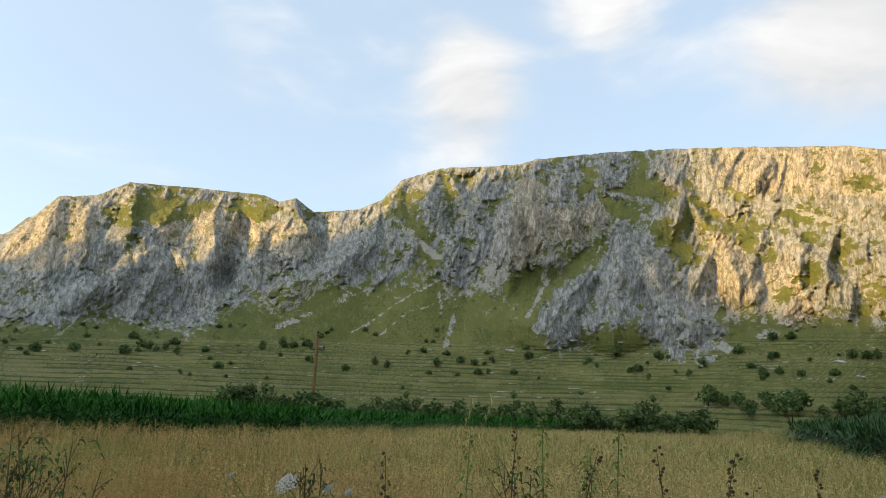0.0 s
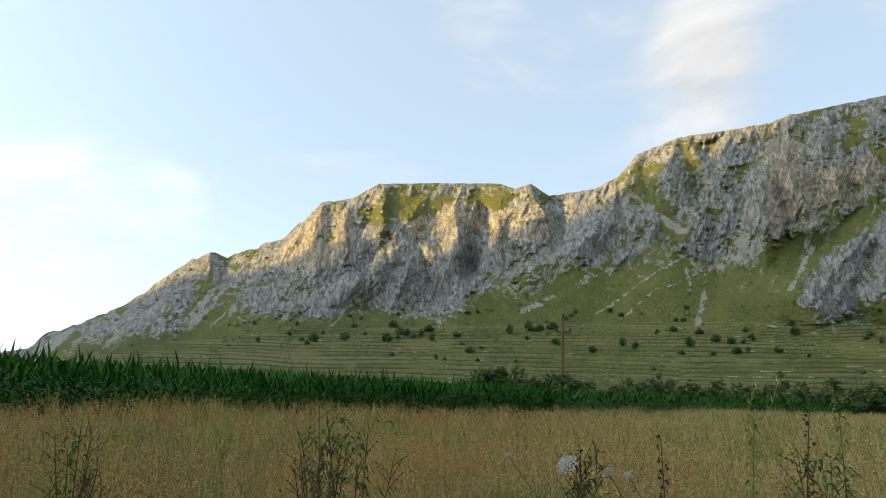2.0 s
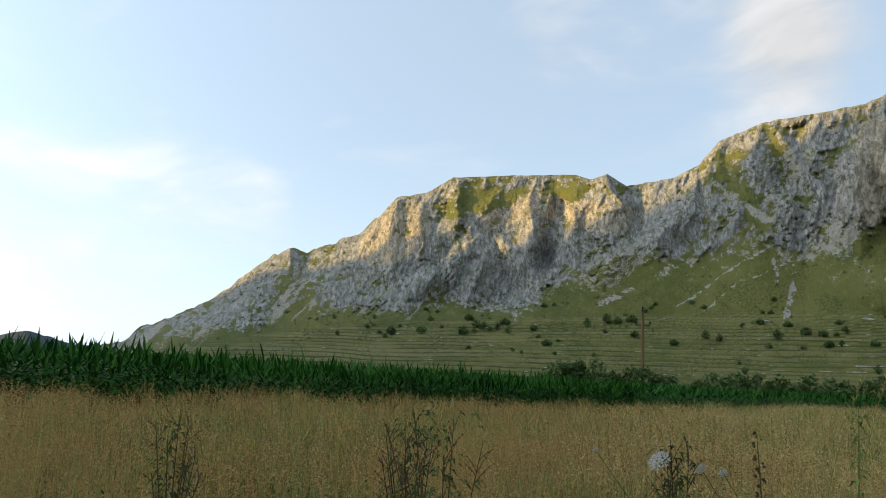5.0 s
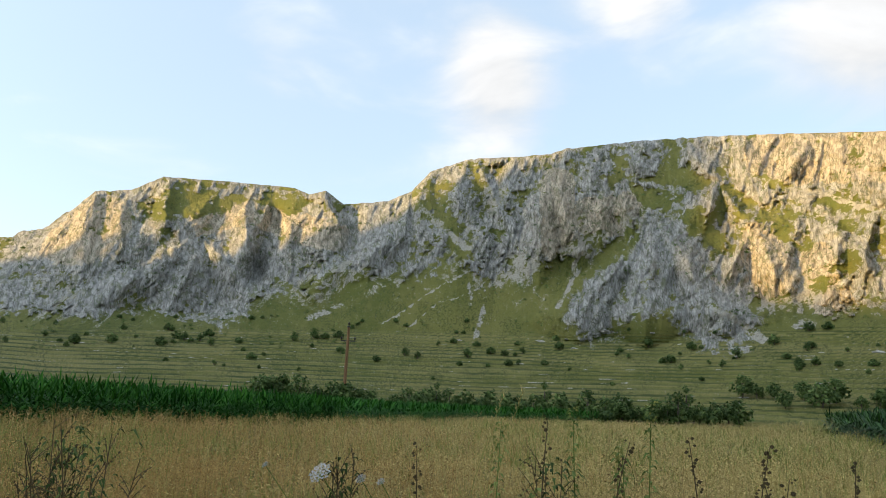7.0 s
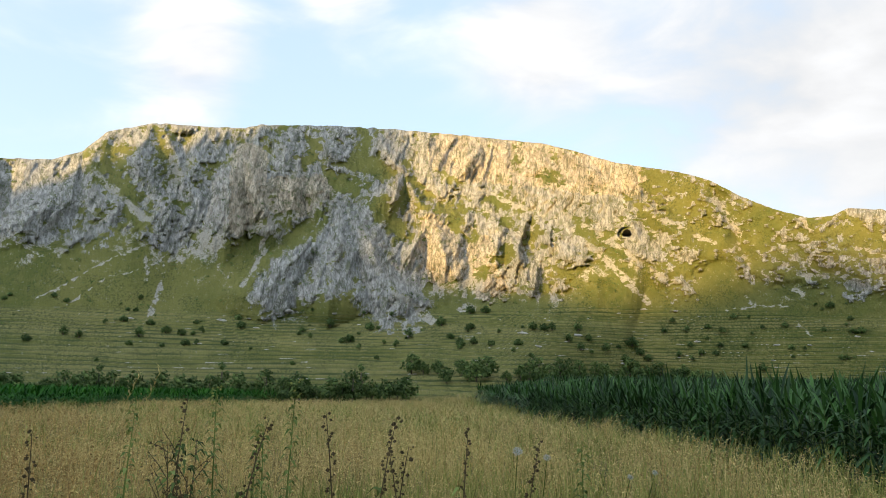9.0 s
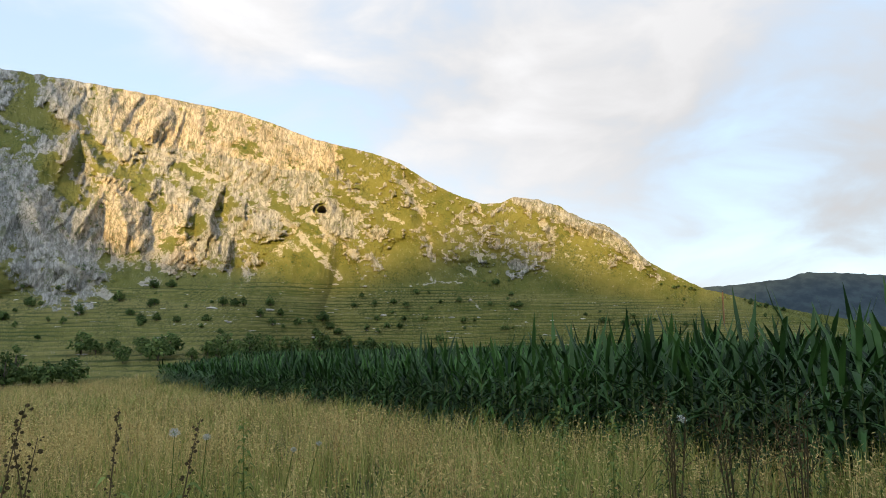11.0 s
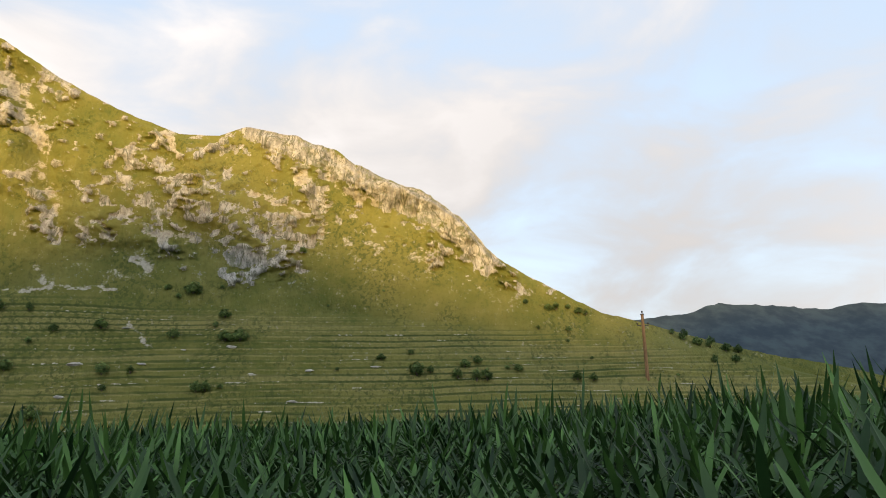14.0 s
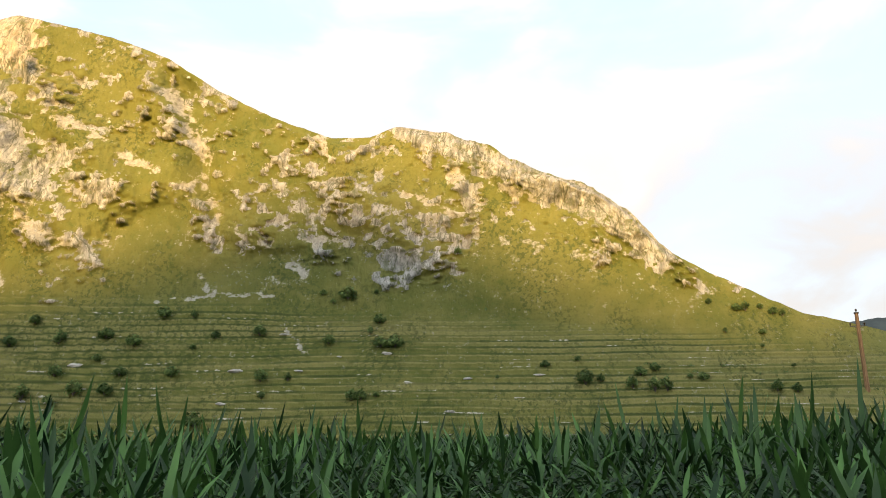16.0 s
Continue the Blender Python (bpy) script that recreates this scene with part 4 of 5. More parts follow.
def right_corn():
    full, far, stems = [], [], []
    for row in range(0, 190):
        off = row * 0.72
        step = 0.24 if row < 5 else 0.34 if row < 24 else 0.42
        for k in range(int(190 / step)):
            along_row = -40 + k * step + rng.uniform(-0.06, 0.06)
            p = EDGE_R + ROWOUT * (off + rng.uniform(-0.08, 0.08) * (1 if row < 5 else 3.2)) + ROWDIR * along_row
            r = math.hypot(p.x, p.y)
            ahead, away = (p.x - 0.42) * PUSH.x + (p.y + 0.15) * PUSH.y, (p.x - 0.42) * PUSH.y - (p.y + 0.15) * PUSH.x
            if r > float(FOOT(math.degrees(math.atan2(-p.x, p.y)))) - 3 or p.y < -34:
                continue
            if row > 6 and (ahead < -8 or abs(away) > 16 + ahead * 0.62):
                continue
            z = float(plain(p.x, p.y))
            tall = rng.gauss(1.2, 0.07) * (1.0 + 0.05 * smooth_1(p.x * 0.15, p.y * 0.15)) * (1 + 0.10 * max(0.0, min(1.0, (away - 2) / 12)))
            if 20 < ahead < 95:                             # a trodden line across the field, lower plants beside it
                tall = min(tall, (0.70 if ahead > 26 else 0.95) + 0.105 * max(0.0, abs(away) - 0.8)) * rng.uniform(0.94, 1.03)
            place = (p.x, p.y, z, rng.uniform(0, 6.28), rng.uniform(0.85, 1.15), tall * 1.04)
            close = abs(away) < (3.0 if ahead < 78 else 9.0) and 12 < ahead < 100
            if row < 4 and along_row < 45 or close:
                if row < 1 and -3.5 < along_row < 8.5:
                    continue                                # single plants stand here
                full.append((*place, rng.randrange(7)))
                if row < 3:
                    stems.append((*place, 0))
            elif row < 9 or rng.random() < (1.0 if abs(away) < 12 else 0.30 if ahead < 100 else 0.22):
                far.append((place[0], place[1], z, place[3], place[4] * 1.4, place[5], rng.randrange(5)))
    scatter("maize_field", CORN_FULL, full, M_CORN, "dense green maize with upright pointed leaves", "maize")
    scatter("maize_field_far", CORN_FAR, far, M_CORN, "far rows of dense green maize", "maize")
    scatter("maize_stalks", CORN_STEM, stems, M_STALK, "green maize stalks along the field edge", "maize")


def smooth_1(x, y):
    return float(smooth_noise(np.array([x]), np.array([y]), 3)[0]) * 2 - 1


def left_corn():
    full, far = [], []
    for row in range(0, 22):
        off = row * 0.72
        step = 0.26 if row < 4 else 0.42
        for k in range(int(120 / step)):
            t = -34 + k * step + rng.uniform(-0.06, 0.06)
            p = EDGE_L + ROWDIR * t - ROWOUT * (off + rng.uniform(-0.08, 0.08)) + ROWOUT * max(0.0, t - 62) * 0.55
            if math.hypot(p.x, p.y) > 88 or p.y < -30:
                continue
            place = (p.x, p.y, float(plain(p.x, p.y)), rng.uniform(0, 6.28), rng.uniform(0.9, 1.15), rng.gauss(1.06, 0.06) + 0.1 * max(0.0, min(1.0, (12 - t) / 16)))
            if row < 3 and t < 40:
                full.append((*place, rng.randrange(7)))
            else:
                far.append((*place[:4], place[4] * 1.3, place[5], rng.randrange(5)))
    scatter("maize_strip", CORN_FULL, full, M_YOUNG_CORN, "dense green maize strip beside the dry grass", "maize")
    scatter("maize_strip_far", CORN_FAR, far, M_YOUNG_CORN, "far green maize strip along the meadow", "maize")


def single_corn():
    """Plants of the first row, one by one."""
    first = []
    for v in range(3):
        root = thing("maize_plant", "tall green maize plant with long arching leaves", "maize", "maize plants along the field edge")
        part("stalk", mesh_from("stalk", *join([corn_stalk_shape()]), M_STALK, True), root)
        for i in range(1, 11):
            part("leaf", mesh_from("leaf", *join([corn_leaf_shape(i, 9, 4)]), M_CORN, True), root)
        first.append(root)
    for k in range(50):
        p = EDGE_R + ROWDIR * (-3.5 + k * 0.24) + ROWOUT * rng.uniform(-0.08, 0.08)
        m = pose(p.x, p.y, float(plain(p.x, p.y)), 0, 0, rng.uniform(0, 360))
        ob = first[k] if k < 3 else copy_thing(first[k % 3], m)
        ob.matrix_world, ob.scale = m, (1.05, 1.05, rng.uniform(1.14, 1.34))


# ---- meadow ----


def grass_stem(lean, tall, wide, head, blade=False):
    turn = rng.uniform(0, 6.28)
    out = Vector((math.cos(turn), math.sin(turn), 0))
    across = Vector((-out.y, out.x, 0))
    base = Vector((rng.uniform(-.11, .11), rng.uniform(-.11, .11), -0.03))
    if blade:
        pts = [base, base + out * lean * 0.35 + Vector((0, 0, tall * 0.6)), base + out * lean + Vector((0, 0, tall))]
        return ribbon(pts, [wide, wide * 1.1, wide * 0.15], across)
    pts = [base, base + out * lean * 0.3 + Vector((0, 0, tall * 0.62)), base + out * lean * 0.75 + Vector((0, 0, tall * 0.88)), base + out * lean * 1.15 + Vector((0, 0, tall))]
    return ribbon(pts, [wide * 0.8, wide * 0.7, wide * head, wide * 0.3], across)


def seed_stem(lean, tall):
    """A dry stem with a loose head of small spikelets."""
    turn = rng.uniform(0, 6.28)
    out = Vector((math.cos(turn), math.sin(turn), 0))
    across = Vector((-out.y, out.x, 0))
    base = Vector((rng.uniform(-.13, .13), rng.uniform(-.13, .13), -0.03))
    tip = base + out * lean * 1.2 + Vector((0, 0, tall))
    mid = base + out * lean * 0.4 + Vector((0, 0, tall * 0.66))
    pieces = [ribbon([base, mid, tip], [0.0034, 0.003, 0.002], across)]
    for k in range(5):
        p = mid.lerp(tip, 0.25 + 0.18 * k)
        a = k * 2.4 + turn
        d = Vector((math.cos(a), math.sin(a), rng.uniform(0.1, 1.1))).normalized() * rng.uniform(0.022, 0.048) * (1.15 - 0.1 * k)
        w = d.cross(Vector((rng.uniform(-1, 1), rng.uniform(-1, 1), 0.3))).normalized() * rng.uniform(0.0045, 0.0075)
        pieces.append(([p, p + d * 0.55 - w, p + d, p + d * 0.55 + w], [(0, 1, 2, 3)]))
    return join([(list(map(Vector, v)), q) for v, q in pieces])


def tuft(count):
    made = [seed_stem(rng.uniform(0.03, 0.22), rng.uniform(0.46, 0.92)) for _ in range(count)]
    return join([([Vector(p) for p in v], [tuple(f) for f in q]) for v, q in made])


DRY = [tuft(6) for _ in range(8)]
def herb(height, spread, count):
    """A low leafy herb: a few stems with small pointed leaves all the way up."""
    pieces = []
    for _ in range(count):
        a = rng.uniform(0, 6.28)
        foot = Vector((rng.uniform(-.06, .06), rng.uniform(-.06, .06), 0))
        tip = foot + Vector((math.cos(a) * spread, math.sin(a) * spread, height * rng.uniform(0.7, 1.1)))
        pieces.append(ribbon([foot, foot.lerp(tip, 0.5), tip], [0.006, 0.005, 0.002], Vector((-math.sin(a), math.cos(a), 0))))
        for q in range(10):
            p, b = foot.lerp(tip, 0.3 + 0.7 * q / 9), q * 2.4 + a
            d = Vector((math.cos(b), math.sin(b), rng.uniform(-0.1, 0.7))).normalized() * rng.uniform(0.035, 0.085) * (1.2 - 0.05 * q)
            w = d.cross(Vector((0, 0, 1))).normalized() * rng.uniform(0.008, 0.015)
            pieces.append(([p, p + d * 0.5 - w, p + d, p + d * 0.5 + w], [(0, 1, 2, 3)]))
    return join(pieces)


HERB = [herb(rng.uniform(0.4, 0.75), rng.uniform(0.08, 0.2), 4) for _ in range(6)]
GREEN = [join([grass_stem(rng.uniform(0.05, 0.26), rng.uniform(0.32, 0.72), 0.0075, 1, True) for _ in range(7)]) for _ in range(6)]


def meadow():
    dry, russet, green = [], [], []
    for r0, r1, per_m2, wide in ((2.6, 8, 46, 1.1), (8, 15, 21, 1.55), (15, 30, 8, 2.35), (30, 92, 2.0, 4.3)):
        count = int((r1 * r1 - r0 * r0) * math.radians(165) / 2 * per_m2)
        rr = np.sqrt(np.array([rng.uniform(r0 * r0, r1 * r1) for _ in range(count)]))
        aa = np.radians(np.array([rng.uniform(-97, 68) for _ in range(count)]))
        X, Y = -np.sin(aa) * rr, np.cos(aa) * rr
        right = (X - EDGE_R.x) * ROWOUT.x + (Y - EDGE_R.y) * ROWOUT.y
        left = (X - EDGE_L.x) * ROWOUT.x + (Y - EDGE_L.y) * ROWOUT.y - np.clip((X - EDGE_L.x) * ROWDIR.x + (Y - EDGE_L.y) * ROWDIR.y - 62, 0, None) * 0.55
        Z = plain(X, Y)
        patch = fbm(X / 4.0, Y / 4.0, 3, 301)
        hum = fbm(X / 1.1, Y / 1.1, 3, 311, 0.6)
        for x, y, z, a, r, ri, le, pa, hu in zip(X, Y, Z, aa, rr, right, left, patch, hum):
            if ri > 0.1 or le < -0.1 or r < 3.2 and rng.random() < 0.5:
                continue
            to_right = max(0.0, min(1.0, (-math.degrees(a) + 4) / 26))
            greenness = 0.17 + 0.5 * (pa - 0.42) * 2 + (0.40 if r < 7 else 0.22 if r < 11 else 0.0) + 0.18 * to_right + (0.35 if ri > -1.2 else 0)
            tall = (0.42 + 1.25 * hu) * rng.uniform(0.85, 1.15)
            if rng.random() < greenness:
                green.append((x, y, z, rng.uniform(0, 6.28), wide, tall * (1.0 if r < 15 else 1.25), rng.randrange(6)))
            elif rng.random() < max(0.08, min(0.92, 0.4 + math.degrees(a) / 45)):
                russet.append((x, y, z, rng.uniform(0, 6.28), wide, tall, rng.randrange(8)))
            else:
                dry.append((x, y, z, rng.uniform(0, 6.28), wide, tall, rng.randrange(8)))
    herbs = []
    while len(herbs) < 1700:
        a, r = radians(rng.uniform(-92, 64)), 3.0 + 5.5 * rng.random() ** 1.7
        x, y = -math.sin(a) * r, math.cos(a) * r
        if rng.random() < (2.4 if a > 0.1 else 1.0) * (smooth_1(x * 0.9, y * 0.9) * 0.5 + 0.5) ** 2:
            herbs.append((x, y, float(plain(np.float64(x), np.float64(y))), rng.uniform(0, 6.28), rng.uniform(0.8, 1.3), rng.uniform(1.0, 1.75) * (1.1 - 0.04 * r), rng.randrange(6)))
    scatter("meadow_herbs", HERB, herbs, M_HERB, "low dark green leafy herbs between the grass stems", "herb")
    scatter("dry_grass", DRY, dry, M_DRY, "tall golden dry meadow grass with seed heads", "grass")
    scatter("russet_grass", DRY, russet, M_RUSSET, "tall russet brown dry meadow grass", "grass")
    scatter("green_grass", GREEN, green, M_GREEN, "low yellowish green meadow grass between dry stems", "grass")


# ---- trees and bushes ----


def crown_mesh(name, lumps, leaves, size):
    """A crown of many small leaf clumps spread over uneven lumps."""
    pieces = []
    for _ in range(leaves):
        c, rad = lumps[rng.randrange(len(lumps))]
        d = Vector((rng.gauss(0, 1), rng.gauss(0, 1), rng.gauss(0, 1))).normalized()
        p = c + d * rad * rng.uniform(0.55, 1.08)
        nrm = (d + Vector((rng.uniform(-.7, .7), rng.uniform(-.7, .7), rng.uniform(-.3, .9)))).normalized()
        a = nrm.orthogonal().normalized()
        b = nrm.cross(a)
        s = size * rng.uniform(0.6, 1.3)
        pieces.append(([p - a * s, p - b * s * 0.7 - nrm * s * 0.25, p + a * s, p + b * s * 0.7 - nrm * s * 0.25], [(0, 1, 2, 3)]))
    return mesh_from(name, *join(pieces), M_TREE, False)


def make_tree(tall, wide, kind, label, category, group):
    root = thing(kind, label, category, group)
    limbs = [tube([Vector((0, 0, -0.3)), Vector((0.04, 0, tall * 0.3)), Vector((0.0, 0.05, tall * 0.7))], [0.035 * tall, 0.026 * tall, 0.01 * tall], 6)]
    lumps = []
    for k in range(7):
        a = k * 2.4 + rng.uniform(-.4, .4)
        reach, h = wide * rng.uniform(0.15, 0.34), tall * rng.uniform(0.24, 0.76)
        c = Vector((math.cos(a) * reach, math.sin(a) * reach, h))
        limbs.append(tube([Vector((0.02, 0.02, h * 0.45)), c * 0.7 + Vector((0, 0, h * 0.12)), c], [0.016 * tall, 0.011 * tall, 0.004 * tall], 4))
        lumps.append((c, wide * rng.uniform(0.17, 0.27)))
    lumps.append((Vector((0, 0, tall * 0.84)), wide * 0.2))
    part("trunk", mesh_from("trunk", *join(limbs), M_BARK, True), root, "short grey-brown trunk with limbs")
    part("crown", crown_mesh("crown", lumps, 420, 0.062 * wide), root)
    return root


def make_bush(tall, wide, label):
    root = thing("bush", label, "bush", "bushes on the terraces")
    stems, lumps = [], []
    for k in range(6):
        a = k * 1.05 + rng.uniform(-.3, .3)
        c = Vector((math.cos(a) * wide * 0.24, math.sin(a) * wide * 0.24, tall * rng.uniform(0.22, 0.52)))
        stems.append(tube([Vector((0, 0, -0.2)), c * 0.5, c], [0.05, 0.035, 0.012], 4))
        lumps.append((c, wide * rng.uniform(0.2, 0.3)))
    lumps.append((Vector((0, 0, tall * 0.68)), wide * 0.24))
    part("stems", mesh_from("stems", *join(stems), M_BARK, True), root)
    part("crown", crown_mesh("crown", lumps, 240, 0.085 * wide), root)
    return root


def on_slope(az, el):
    """Where the line of sight from home at that heading and elevation meets the hill."""
    e, r, z = column(az, 700)
    if not e[0] < el < e[-1]:
        return None
    a, d = radians(az), float(np.interp(el, e, r))
    return Vector((-math.sin(a) * d, math.cos(a) * d, float(up(d, el)))), d


BUSHES = [(28.9, 1.6), (26.5, 1.8), (23.2, 1.8), (22.8, 2.9), (22.1, 2.3), (21.6, 2.2), (20.5, 2.2), (19.9, 2.6), (19.7, 1.9), (17.7, 2.2), (16.7, 1), (13.6, 2.5), (12.1, 2.8), (11.3, 2.8),
          (10.2, 2.9), (10, 1.8), (5, 1.7), (4, 1.5), (1.2, 2.8), (0.1, 1.7), (-0.6, 2.6), (-1.7, 2.1), (-2.8, 1.9), (-4.2, 2.1), (-3.1, 1.2), (-6.8, 3.2), (-7, 2.6), (-5.9, 1.3),
          (-13.7, 2.9), (-14.7, 1.7), (-15.3, 1.8), (-16.8, 2.7), (-19.9, 2.2), (-18.9, 1.5), (-22.4, 3.2), (-23.2, 2.2), (-23.9, 1.7), (-24.8, 3)]
BUSHES += [(-24.7, 4.2), (-25.9, 4.3), (-24.5, 2.8), (-24, 1.6), (-25, 1.8), (-26.4, 1.7), (-28.5, 1.8), (-32.4, 2.1), (-33.9, 2.2), (-33.3, 1.5), (-35.2, 1.5), (-36.6, 0.8), (-37.7, 1.2), (-38.3, 0.8),
           (-29.6, 3), (-30.5, 3), (-31.1, 3), (-33.1, 3), (-39.6, 2.9), (-41.2, 3.1), (-42.6, 3.3), (-43.7, 3.1), (-37.1, 1.9), (-39.9, 1.3), (-40.7, 1.1), (-41.9, 1.4), (-43.1, 1.4),
           (-43.3, 2), (-41.4, 1.9)]
BUSHES = [q for q in BUSHES if q[0] > -39.0]
# bushes on the right flank: heading, elevation and width in degrees
FLANK_BUSHES = [(-44.4, 3.96, .52), (-45.4, 3.91, .33), (-46.3, 3.19, .41), (-47.8, 3.31, .56), (-49.8, 4.78, .33), (-50.7, 4.65, .63), (-51.7, 4.81, .22), (-50.2, 4.47, .26), (-51.9, 3.74, .45), (-51.6, 3.33, .3),
                (-52.0, 2.87, .6), (-52.5, 2.87, .6), (-50.2, 2.98, .45), (-45.6, 2.76, .26), (-45.1, 1.85, .48), (-48.1, 1.68, .52), (-49, 1.68, .33), (-48.2, 1.09, .3), (-51.2, 1.02, .5), (-51.5, 1.05, .45), (-52, 1.13, .26)]
FLANK_BUSHES += [(-57.6, 2.09, .33), (-58.7, 2.27, .26), (-56, 1.71, .19), (-58.9, 1.51, .63), (-59.4, 1.57, .33), (-60.7, 1.78, .41), (-61.2, 1.93, .45), (-60.4, 1.37, .48), (-61.1, 1.24, .55), (-61.5, 1.26, .55),
                 (-62.3, 1.66, .22), (-62.7, 1.59, .37), (-64.9, 1.2, .45), (-65.5, 1.15, .37), (-64.8, 2.66, .15), (-63.7, 3.19, .22), (-64.9, 3.11, .26), (-65.6, 1.97, .19), (-63.3, 4.24, .26), (-64.2, 4.0, .4), (-64.5, 3.98, .4)]
FLANK_BUSHES += [(-65, 4.02, .26), (-65.4, 3.85, .4), (-65.7, 3.75, .3), (-68.8, 1.24, .19), (-70.4, 1.74, .37), (-71.3, 1.79, .41), (-69.1, 2.94, .26), (-69.5, 2.71, .5), (-70, 2.5, .5), (-70.5, 2.4, .5), (-71.1, 2.24, .5),
                 (-71.6, 2.15, .4), (-54.6, 6.28, .33), (-57.7, 4.74, .15), (-55.6, 4.13, .15), (-46.2, .23, .67), (-40.1, 3.69, .5), (-39.5, 2.9, .55), (-41.1, 2.99, .55), (-42.6, 3.19, .5), (-43.6, 2.92, .55)]
FLANK_BUSHES += [(-42.5, 2.37, .33), (-41.3, 1.86, .5), (-43.4, 1.88, .5), (-40.5, 1.08, .61), (-41.4, .84, .5), (-42.1, 1.25, .61), (-43.1, 1.27, .61), (7.2, 1.2, .8), (-33.9, 2.3, .5)]


def bushes():
    kinds = [make_bush(1.9, 2.3, "rounded dark green bush on a terraced slope"), make_bush(1.6, 2.6, "broad dark green bush on a terraced slope"),
             make_bush(2.2, 2.0, "upright dark green bush on a terraced slope"), make_bush(1.3, 2.2, "low dark green shrub on a grassy bank")]
    used = set()
    small = []
    while len(small) < 70:
        a = rng.uniform(-38, 34)
        small.append((a, rng.uniform(-0.2, float(TERRACE(a)) + 0.8)))
    for i, (az, el, *span) in enumerate(BUSHES + FLANK_BUSHES + small):
        hit = on_slope(az, el)
        if hit is None:
            continue
        p, r = hit
        k = rng.randrange(4)
        size = radians(span[0]) * r / 2.3 if span else r / 125 * rng.uniform(0.6, 0.95) * (1.0 if i < len(BUSHES) else 0.55)
        fore = Vector((p.x, p.y, 0)).normalized() * 0.5 * size
        m = pose(p.x - fore.x, p.y - fore.y, p.z - 0.1 * size, 0, 0, rng.uniform(0, 360))
        if k not in used:
            used.add(k)
            ob = kinds[k]
            ob.matrix_world = m
        else:
            ob = copy_thing(kinds[k], m)
        ob.scale = (size, size, size)
    # small scrub over the hill
    crowns = [next(c for c in k.children if c.name.startswith("crown")).data for k in kinds]
    tpl = [(np.array([v.co[:] for v in c.vertices]).reshape(-1, 4, 3)[::6].reshape(-1, 3), np.arange(-(-len(c.polygons) // 6) * 4).reshape(-1, 4)) for c in crowns]
    X, Y, Z, R, A, EL, K = HILL[0]
    pick = np.array([rng.random() for _ in range(90000)])
    idx = (pick * X.size).astype(int)
    clump = fbm(A.ravel()[idx] / 2.2, EL.ravel()[idx] / 1.2, 3, 401)
    grassy = EL.ravel()[idx] > TERRACE(A.ravel()[idx]) - 1.5
    keep = idx[(clump > np.where(A.ravel()[idx] < -34, np.quantile(clump, 0.45), np.quantile(clump, 0.62))) & grassy & (A.ravel()[idx] < 42) & (A.ravel()[idx] > -68) & (R.ravel()[idx] < CREST_R(A.ravel()[idx]) - 5)]
    flank = (A.flat[keep] < -34) & (EL.flat[keep] > TERRACE(A.flat[keep]) + 1.0)
    keep = np.concatenate([keep[~flank][:1400], keep[flank][:1200]])
    spots = []
    for k in keep:
        s = rng.uniform(0.14, 0.42) * R.flat[k] / 180 * (0.8 if A.flat[k] < -34 else 1.45)
        spots.append((X.flat[k], Y.flat[k], Z.flat[k] - 0.05, rng.uniform(0, 6.28), s, s, rng.randrange(4)))
    scatter("hill_scrub", tpl, spots, M_TREE, "scattered low dark scrub over the mountain slopes", "scrub")


def valley_trees():
    group = "trees along the valley floor"
    kinds = [make_tree(3.6, 3.2, "tree", "rounded dark green broadleaf tree in the valley hedge", "tree", group),
             make_tree(2.9, 3.6, "tree", "broad low grey-green willow in the valley hedge", "tree", group),
             make_tree(4.6, 2.6, "tree", "tall dark green tree in the valley hedge", "tree", group),
             make_tree(2.4, 2.9, "tree", "low dense green hedge tree in the valley", "tree", group)]
    spots = [(2.4, 92, 2), (-5.9, 93, 2), (-9.2, 92, 0), (-16.3, 94, 2), (-33.1, 93, 0)]
    az = 17.0
    while az > -61:
        spots.append((az + rng.uniform(-.3, .3), float(FOOT(az)) + 4 + rng.uniform(0, 6), rng.choice((0, 1, 1, 3, 3)) if az > -40 else rng.choice((1, 3))))
        az -= rng.uniform(0.45, 1.2) * (1.0 if az > -44 else 1.8)
    used = set()
    for az, r, k in spots:
        a = radians(az)
        x, y = -math.sin(a) * r, math.cos(a) * r
        z = ground_z(x, y)
        hit = on_slope(az, max(rng.uniform(-1.3, -0.6) if az > -42 else rng.uniform(-1.9, -1.1), float(foot_el(np.float64(az))) + 0.1)) if az < -20 else None
        if hit:
            (x, y, z), r = hit
        m = pose(x, y, z - 0.1, 0, 0, rng.uniform(0, 360))
        if k not in used:
            used.add(k)
            ob = kinds[k]
            ob.matrix_world = m
        else:
            ob = copy_thing(kinds[k], m)
        s = rng.uniform(0.75, 1.25) * r / 94 * (1.0 if az > -20 else 0.85 if az > -42 else 0.72)
        ob.scale = (s, s, s)


# ---- power poles ----


